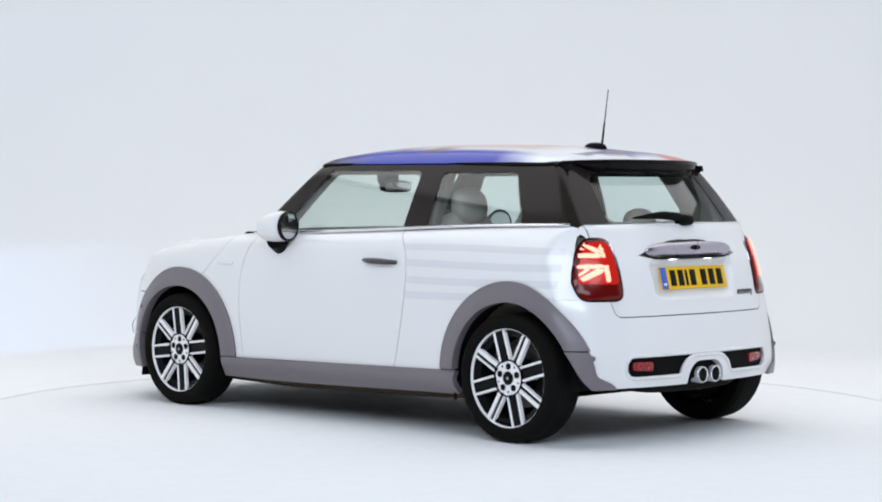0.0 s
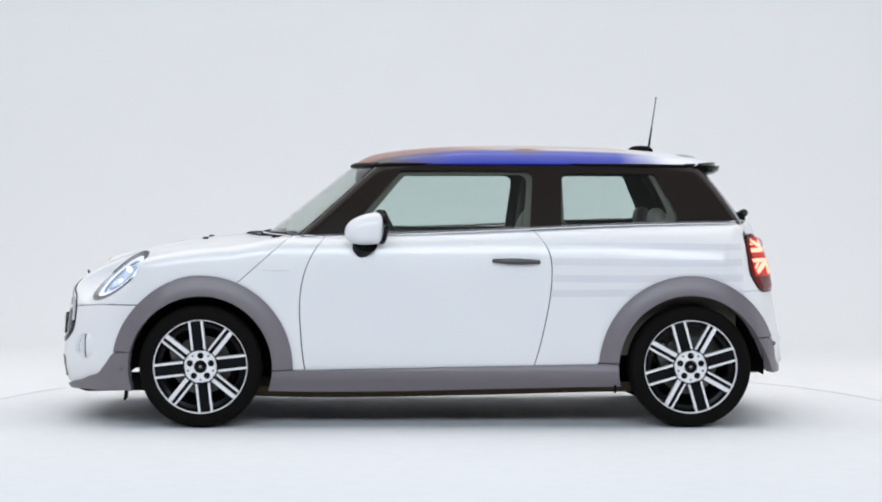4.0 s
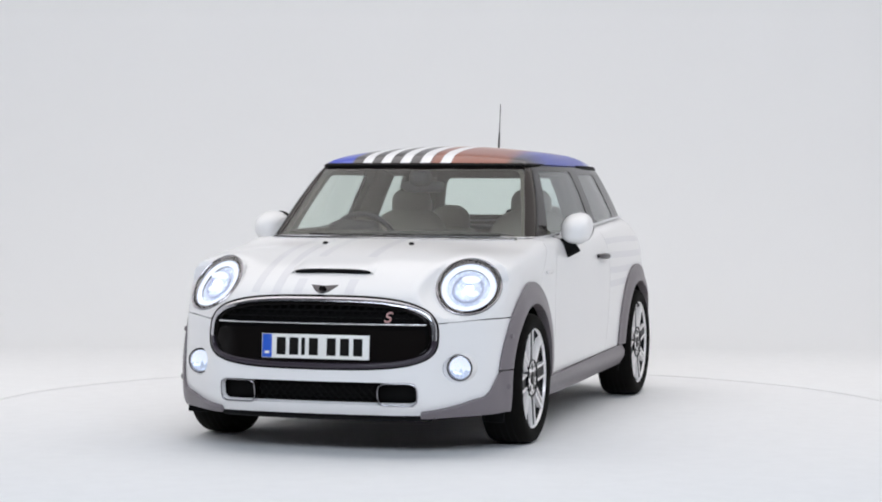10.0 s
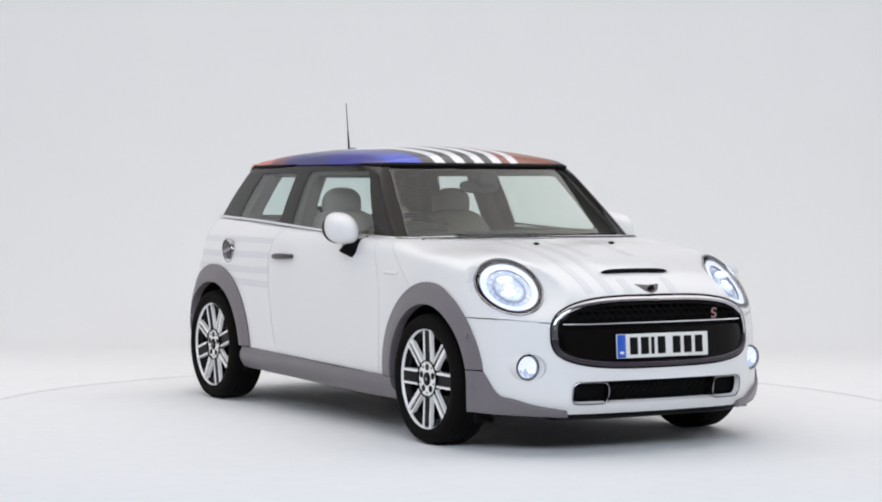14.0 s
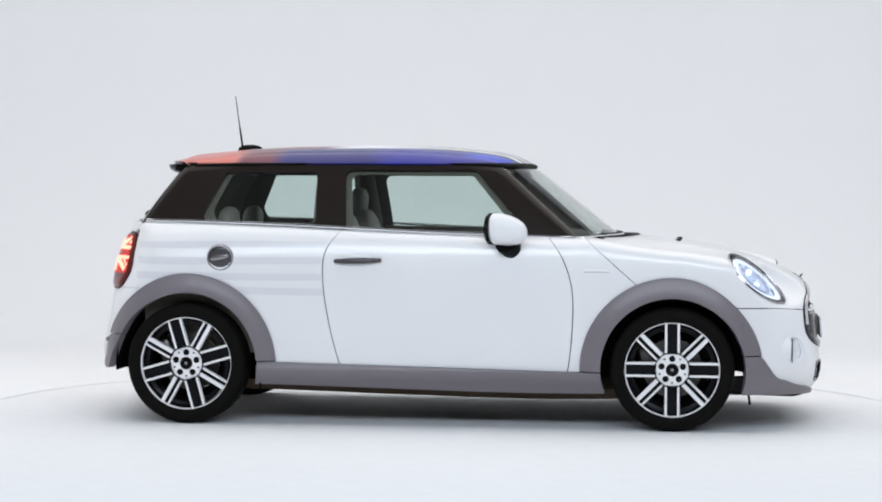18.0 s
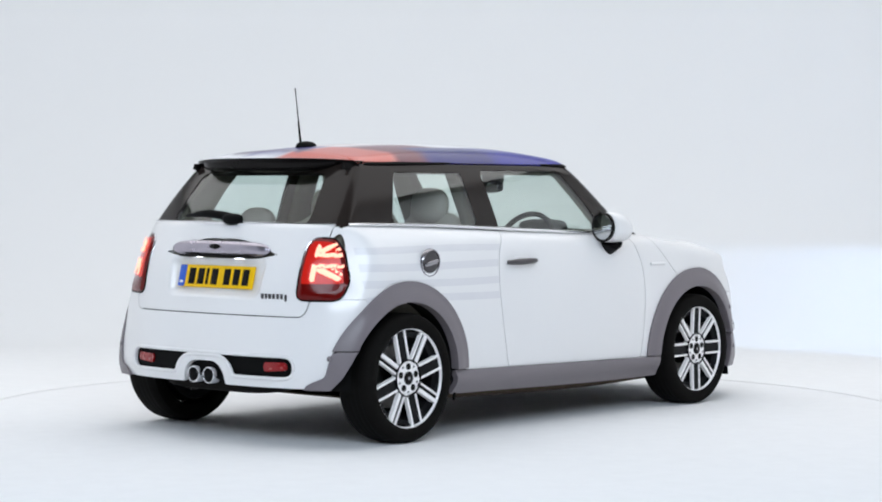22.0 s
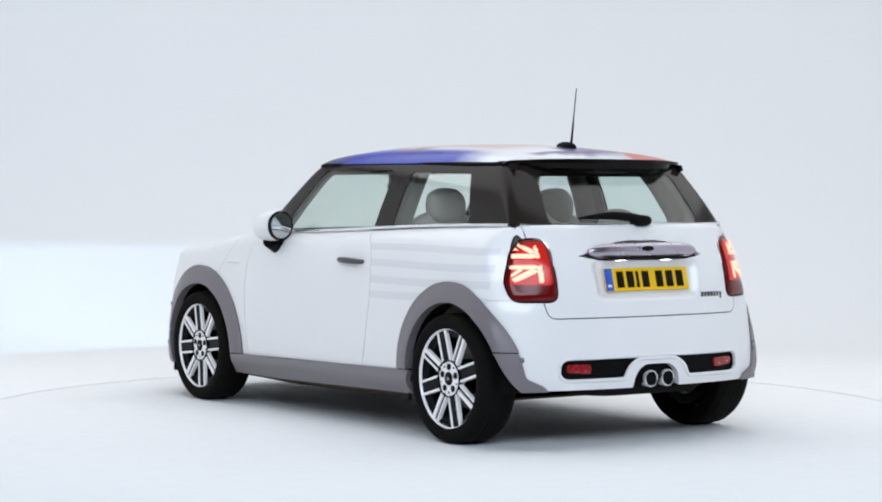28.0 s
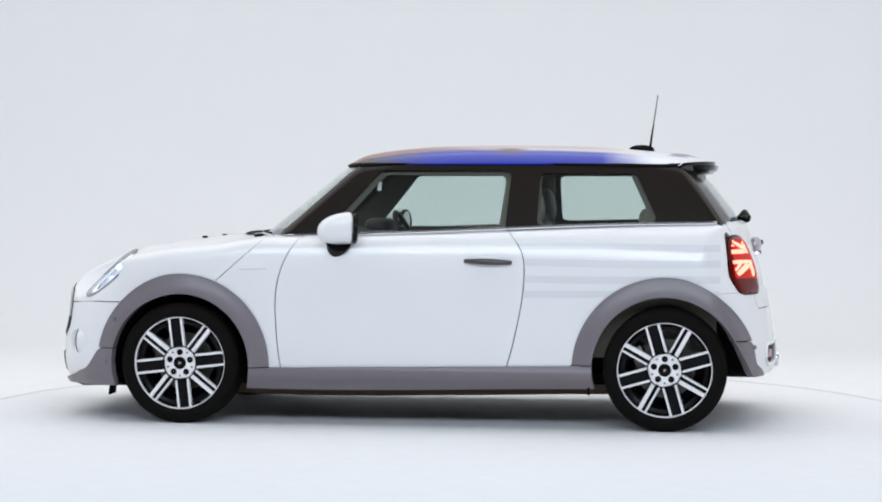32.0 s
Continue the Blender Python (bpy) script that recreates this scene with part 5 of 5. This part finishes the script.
            sh = clip(inr, lambda x, y, z: -g(np.abs(x), z))
            return push(sh, 0.022)

        lit = [mark([(0.584, 0.857), (0.605, 0.857), (0.605, 0.776), (0.584, 0.776)]),
               mark([(0.600, 0.857), (0.704, 0.857), (0.705, 0.838), (0.600, 0.838)]),
               mark([(0.604, 0.838), (0.632, 0.838), (0.706, 0.792), (0.698, 0.774), (0.604, 0.823)]),
               mark([(0.648, 0.840), (0.672, 0.840), (0.711, 0.808), (0.709, 0.796)]),
               mark([(0.584, 0.950), (0.602, 0.944), (0.602, 0.887), (0.584, 0.887)]),
               mark([(0.598, 0.908), (0.692, 0.908), (0.694, 0.887), (0.598, 0.887)]),
               mark([(0.600, 0.924), (0.652, 0.960), (0.665, 0.950), (0.618, 0.906), (0.600, 0.906)]),
               mark([(0.640, 0.906), (0.676, 0.944), (0.687, 0.933), (0.662, 0.906)])]
        for sh in lit:
            if len(sh[1]):
                part("lit_stripe", panel(sh, 0.004), TAILGLOW, tl, "glowing orange-white stripe")
    # wiper and washer
    wy = lambda z: float(hatch_line(z))
    part("rear_wiper", join(tube([(0.06, wy(1.065) - 0.025, 1.068), (-0.03, wy(1.078) - 0.038, 1.082), (-0.14, wy(1.085) - 0.040, 1.091), (-0.24, wy(1.085) - 0.028, 1.086), (-0.33, wy(1.085) - 0.010, 1.078)], [0.018, 0.022, 0.021, 0.013, 0.005], 10),
                            moved(blob(0.06, 0.035, 0.028, 0.8), pose(0.03, wy(1.07) - 0.03, 1.066))), DARK, root, "black rear wiper")


def side_fittings(root, doors, quarters):
    for s, door, quart in ((1, doors[0], quarters[0]), (-1, doors[1], quarters[1])):
        y = np.linspace(-0.235, -0.472, 22)
        t = np.linspace(-1, 1, 22)
        x = np.array([float(surface_x(q, 0.85)) for q in y]) + 0.006 + 0.018 * (1 - t ** 4)
        h = part("door_handle", tube(np.stack([s * x, y, 0.848 - 0.003 * t], 1), 0.010 + 0.006 * (1 - t ** 2), 10), BADGEDARK, door, "dark chrome door handle")
        part("handle_cup", moved(blob(0.010, 0.075, 0.020, 0.8), pose(s * (float(surface_x(-0.35, 0.852)) - 0.004), -0.35, 0.855)), PAINT, door)
        # mirror
        cx, cy, cz = 0.836, 0.372, 1.014
        cap = blob(0.083, 0.148, 0.080, 0.86, 22, 36)
        v = cap[0].copy()
        v[:, 1] = np.where(v[:, 1] < -0.015, -0.015 + (v[:, 1] + 0.015) * 0.22, v[:, 1])
        v[:, 2] += 0.010 * (v[:, 0] / 0.083) - 0.018 * np.clip(v[:, 1] / 0.148, 0, 1)
        at = pose(s * cx, cy, cz, 0, 0, -12 * s)
        mir = part("door_mirror", moved((v * [s, 1, 1], cap[1] if s > 0 else [q[::-1] for q in cap[1]]), at), PAINT, root, "white door mirror on a black foot")
        part("mirror_housing", moved(lathe([(0.082, 0.0), (0.084, 0.014), (0.076, 0.022), (0.069, 0.012)], 40), at @ pose(0, -0.034, 0, 0, 0, -90) @ Matrix.Diagonal((1, 1.03, 0.96, 1))), BLACK, mir)
        part("mirror_glass", moved(lathe([(0.001, 0.016), (0.071, 0.014)], 36), at @ pose(0, -0.036, 0, 2, 0, 0) @ pose(0, 0, 0, 0, 0, -90) @ Matrix.Diagonal((1, 1.03, 0.96, 1))), MIRROR, mir, "mirror glass")
        foot = tube([(s * 0.70, 0.47, 0.950), (s * 0.745, 0.45, 0.922), (s * 0.785, 0.43, 0.912), (s * 0.820, 0.415, 0.945)], [0.034, 0.044, 0.052, 0.066], 14)
        part("mirror_foot", foot, DARK, mir, "black plastic mirror foot")
        # small badge relief on the scuttle panel
        y = np.linspace(0.80, 0.93, 12)
        x = np.array([float(surface_x(q, 0.805)) for q in y]) + 0.002
        part("side_indicator", tube(np.stack([s * x, y, np.full(12, 0.805)], 1), 0.009, 8), PAINT, root, "white side marker strip")
        # faint grey stripes behind the door
        src = clip(clip(skin_sheet, lambda x, y, z: s * x - 0.5), lambda x, y, z: np.minimum(door_rear(z) - 0.006 - y, y + 1.52))
        src = clip(src, lambda x, y, z: np.minimum(tail_shape(np.abs(x), z) - 0.03, arch(1, y, z) - ARCH_OUT[1] - 0.004))
        src = clip(src, lambda x, y, z: z - 0.63)
        for zc, hw in ((0.925, 0.016), (0.843, 0.018), (0.762, 0.018), (0.688, 0.018)):
            st = clip(src, lambda x, y, z: hw - np.abs(z - zc - 0.003 * np.sin(y * 5 + zc * 20)))
            for piece in (clip(st, lambda x, y, z: y + 1.2475), clip(st, lambda x, y, z: -1.2475 - y)) if zc < 0.80 else (st,):
                if len(piece[1]):
                    part("quarter_stripe", panel(push(piece, 0.0012), 0.001), PALESTRIPE, quart, "faint grey stripe")
    # faint stripes along the bonnet
    for xc, hw in ((0.335, 0.020), (0.228, 0.022), (0.122, 0.022), (-0.128, 0.022)):
        st = clip(clip(bonnet_sheet, lambda x, y, z: hw - np.abs(x - xc)), lambda x, y, z: np.minimum(z - 0.735, y - 1.06))
        st = clip(st, lambda x, y, z: np.maximum(np.maximum(y - 1.83, 1.58 - y), np.abs(x) - 0.21))
        st = clip(st, lambda x, y, z: y - 0.95)
        for piece in (clip(st, lambda x, y, z: 1.70 - y), clip(st, lambda x, y, z: y - 1.70)):
            if len(piece[1]) and np.ptp(piece[0][:, 1]) > 0.03:
                part("bonnet_stripe", panel(push(piece, 0.0012), 0.001), PALESTRIPE, hood_part, "faint grey stripe")
    # parking sensors, tow cover, mud flaps
    for x, z, rear in ((0.795, 0.308, 0), (-0.795, 0.308, 0)):
        y = float(surface_y(abs(x), z, rear > 0))
        nrm = 90 if not rear else -90
        part("parking_sensor", moved(lathe([(0.001, 0.016), (0.012, 0.015), (0.013, 0.0)], 18), pose(x + math.copysign(0.012, x), y + 0.008, z, 0, 0, nrm - (45 if rear == 0 else 0) * math.copysign(1, x))), GREY if not rear else PAINT, root)
    for s in (1, -1):
        for y, z, yaw in ((1.600, 0.535, 12), (-1.690, 0.425, -20)):
            x = float(surface_x(y, z)) + 0.018
            part("parking_sensor", moved(lathe([(0.001, 0.008), (0.011, 0.007), (0.0125, -0.004)], 18), pose(s * x, y, z, 0, 0, (0 if s > 0 else 180) + s * yaw)), GREY, root)
        part("mud_flap", moved(box(0.10, 0.012, 0.075, 0.004), pose(s * 0.74, 1.63, 0.175, 8)), DARK, root, "small black air flap before the wheel")
        part("jacking_pad", moved(box(0.012, 0.012, 0.05, 0.003), pose(s * 0.79, -0.865, 0.20)), DARK, root)
    part("exhaust_box", moved(blob(0.38, 0.13, 0.055, 0.5), pose(0, -1.62, 0.285)), UNDER, root, "dark exhaust silencer")
    part("rear_axle", tube([(-0.60, -1.2475, 0.27), (0.60, -1.2475, 0.27)], 0.04, 10), UNDER, root)
    part("front_axle", tube([(-0.60, 1.2475, 0.27), (0.60, 1.2475, 0.27)], 0.04, 10), UNDER, root)
    # fuel cap on the car's right
    fx = float(surface_x(-1.073, 0.858))
    fm = pose(fx, -1.073, 0.858, 0, 6, 0)
    cap = part("fuel_cap", moved(lathe([(0.001, 0.010), (0.030, 0.012), (0.050, 0.010), (0.060, 0.006)], 40), fm), BADGEDARK, quarters[0], "round gloss black fuel cap with a dark chrome rim")
    part("cap_ring", moved(lathe([(0.059, 0.004), (0.0605, 0.012), (0.065, 0.013), (0.069, 0.008), (0.070, -0.004)], 40), fm), SATIN, cap, "dark chrome rim")
    part("cap_grip", moved(blob(0.010, 0.050, 0.013, 0.7), fm @ pose(0.014, 0, 0.002, 12)), SATIN, cap, "dark chrome grip")


def aerial(roof):
    base_y, bz = -1.09, float(roof_line(-1.09)) + 0.006
    b = blob(0.030, 0.070, 0.030, 0.9, 14, 24)
    v = b[0].copy()
    v[:, 2] = np.maximum(v[:, 2], -0.006)
    v[:, 0] *= 1 - 0.3 * v[:, 1] / 0.07
    a = part("aerial", moved((v, b[1]), pose(0, base_y, bz)), DARK, roof, "black roof aerial with a thin rod")
    p0, p1 = np.array([0, -1.135, bz + 0.015]), np.array([0, -1.175, 1.72])
    part("aerial_rod", tube([p0, p0 + (p1 - p0) * 0.4, p0 + (p1 - p0) * 0.42, p1 - (p1 - p0) * 0.03, p1], [0.0065, 0.0045, 0.003, 0.0024, 0.0036], 8), DARK, a)


def interior(root):
    y0, y1, x1, zb, ztop = -1.50, 0.80, 0.69, 0.36, 0.955
    tub = box(2 * x1, y1 - y0, ztop - zb, 0)
    v, f = moved(tub, pose(0, (y0 + y1) / 2, (zb + ztop) / 2))
    f = [q for q in f if not all(v[i][2] > ztop - 0.01 for i in q)]
    part("cabin_tub", (v, f), TRIM, root, "dark cabin floor and door cards")
    for s in (1, -1):
        part("door_card", moved(box(0.03, 1.1, 0.10, 0.012), pose(s * 0.675, 0.1, 0.95)), TRIM, root)
    dash = part("dashboard", moved(blob(0.66, 0.22, 0.16, 0.5, 16, 32), pose(0, 0.60, 0.84)), DASH, root, "dark dashboard")
    part("instrument_binnacle", moved(blob(0.14, 0.08, 0.05, 0.6), pose(0.37, 0.40, 1.0)), DASH, dash)
    part("centre_dial", moved(lathe([(0.001, 0.0), (0.10, 0.0), (0.11, 0.03)], 32), pose(0, 0.40, 0.86, 0, 0, 90)), DASH, dash)
    a = np.linspace(0, 2 * math.pi, 40, endpoint=False)
    m = pose(0.37, 0.235, 0.915, 0, 0, 0) @ pose(0, 0, 0, -25, 0, 0)
    ring = moved((np.stack([0.182 * np.cos(a), 0 * a, 0.182 * np.sin(a)], 1), []), m)[0]
    st = part("steering_wheel", tube(ring, 0.015, 8, True), DASH, root, "dark leather steering wheel")
    part("wheel_boss", moved(blob(0.06, 0.03, 0.05, 0.7), m), DASH, st)
    for ang in (0, 180, 270):
        part("wheel_spoke", moved(box(0.12, 0.02, 0.03, 0.006), m @ pose(0, 0, 0, 0, -ang, 0) @ pose(0.12, 0, 0)), DASH, st)

    def seat(x, y, back_top, rest_top, width, name, label):
        b = blob(width / 2, 0.07, (back_top - 0.52) / 2, 0.55, 18, 28)
        v = b[0].copy()
        tz = v[:, 2] / ((back_top - 0.52) / 2)
        v[:, 0] *= 1 - 0.22 * np.clip(tz, 0, 1) ** 2
        v[:, 1] -= 0.06 * tz
        root_s = part(name, moved((v, b[1]), pose(x, y, (back_top + 0.52) / 2)), SEAT, root, label)
        part("seat_cushion", moved(blob(width / 2, 0.25, 0.08, 0.5), pose(x, y + 0.25, 0.55)), SEAT, root_s)
        hr = blob(0.118, 0.052, 0.095, 0.8, 14, 24)
        part("headrest", moved(hr, pose(x, y - 0.085, rest_top - 0.092, -8)), SEAT, root_s, "grey headrest")
        for s in (1, -1):
            part("headrest_post", tube([(x + s * 0.05, y - 0.065, back_top - 0.04), (x + s * 0.05, y - 0.08, rest_top - 0.10)], 0.006, 6), SATIN, root_s)

    for s in (1, -1):
        seat(s * 0.355, -0.46, 1.10, 1.218, 0.50, "front_seat", "grey-beige leather front seat")
        seat(s * 0.30, -1.06, 0.99, 1.115, 0.52, "rear_seat", "grey-beige rear seat")
    for s in (1, -1):
        post = [(s * (float(surface_x(y, z, True)) - 0.095), y, z) for y, z in ((-0.505, 0.93), (-0.51, 1.06), (-0.525, 1.20), (-0.53, 1.31))]
        part("pillar_lining", tube(np.array(post), [0.065, 0.060, 0.055, 0.05], 12), TRIM, root, "taupe door pillar lining")
        post = [(s * (float(surface_x(y, z, True)) - 0.115), y, z) for y, z in ((-1.38, 0.98), (-1.33, 1.12), (-1.25, 1.25), (-1.19, 1.31))]
        part("pillar_lining", tube(np.array(post), [0.075, 0.07, 0.06, 0.05], 12), TRIM, root, "taupe rear pillar lining")
    part("parcel_shelf", moved(box(1.10, 0.38, 0.02, 0.006), pose(0, -1.38, 0.985)), DASH, root, "dark parcel shelf")
    mr = part("rear_view_mirror", moved(blob(0.118, 0.022, 0.034, 0.6, 12, 24), pose(0, 0.36, 1.228, 8)), DASH, root, "dark rear-view mirror")
    part("mirror_stem", moved(blob(0.06, 0.05, 0.045, 0.7), pose(0, 0.42, 1.275)), DASH, mr)
    part("mirror_pane", moved(box(0.20, 0.004, 0.05, 0.002), pose(0, 0.336, 1.228, 8)), MIRROR, mr)
    # trim and wipers at the windscreen's foot
    xs = np.linspace(-0.64, 0.64, 60)
    ys = 1.062 - 0.42 * xs * xs
    zs = surface_z(xs, ys)
    part("scuttle_trim", tube(np.stack([xs, ys - 0.022, zs + 0.004], 1), 0.020, 10, flat=0.5), DARK, root, "black trim at the foot of the windscreen")
    part("scuttle_moulding", tube(np.stack([xs, ys + 0.004, zs + 0.002], 1), 0.006, 8), CHROME, root, "thin chrome moulding")
    # wipers
    for x0, x1 in ((0.45, -0.10), (-0.05, -0.55)):
        xs = np.linspace(x0, x1, 14)
        z = np.full(14, 0.985)
        y = screen_line(z) - SCREEN_BOW * xs * xs + 0.022
        part("wiper", tube(np.stack([xs, y, z - 0.006], 1), 0.010, 6), DARK, root, "black windscreen wiper")


studio()
table = turntable()
hatch, hood_part, bumper_part, gate_part, rear_bumper_part, door_parts, quarter_parts, outer_sheet, skin_sheet, bonnet_sheet = car()
roof_part = cabin(hatch)
chrome_belt(hatch)
for side_sign, wheel_y, spin in ((-1, WHEELS_Y[0], 6.5), (-1, WHEELS_Y[1], 16.0), (1, WHEELS_Y[0], 0.0), (1, WHEELS_Y[1], 16.0)):
    wheel(hatch, side_sign, wheel_y, spin, "")
front_face(hatch, hood_part, bumper_part)
rear_face(hatch, gate_part, rear_bumper_part)
side_fittings(hatch, door_parts, quarter_parts)
aerial(roof_part)
interior(hatch)

TURN = [(0, 45.91), (0.5, 51.18), (1, 57.78), (1.5, 63.19), (2, 69.59), (2.5, 74.87), (3, 81.44), (3.5, 86.75), (5.5, 110.22), (6, 116.31), (6.5, 122.22), (7, 127.96), (7.5, 133.79), (8, 139.68), (8.5, 145.56), (9, 151.46), (9.5, 157.36), (10, 163.18), (10.5, 169.11), (11, 174.9), (11.5, 180.84), (12, 186.65), (12.5, 192.61), (13, 198.41), (13.5, 204.35), (14, 210.18), (14.5, 216.16), (15, 221.78), (15.5, 227.12), (17.5, 256.89), (18, 262.87), (18.5, 268.6), (18.6, 269.74), (18.7, 275.89), (19, 279.34), (19.5, 285.4), (20, 291.3), (20.5, 297.21), (21, 303.08), (21.5, 309.1), (21.7, 311.38), (21.8, 317.65), (22, 319.93), (22.5, 325.69), (23, 330.9), (23.1, 331.93), (23.2, 338.63), (23.5, 342.14), (24, 347.96), (24.5, 353.78), (25, 359.53), (25.5, 365.5), (27.5, 388.99), (28, 394.86), (28.5, 400.69), (29, 406.54), (29.5, 412.57), (30, 418.4), (30.5, 424.42), (31, 430.23), (31.5, 436.36), (32, 442.1)]


def motions():
    """The turntable and the car on it turn about the table's axis."""
    off = Matrix.Translation((-0.0026, 0.013, 0.0))
    walk(hatch, [(t, pose(0, 0, 0, 0, 0, a) @ off) for t, a in TURN])
    walk(table, [(t, pose(0, 0, 0, 0, 0, a)) for t, a in TURN])


motions()
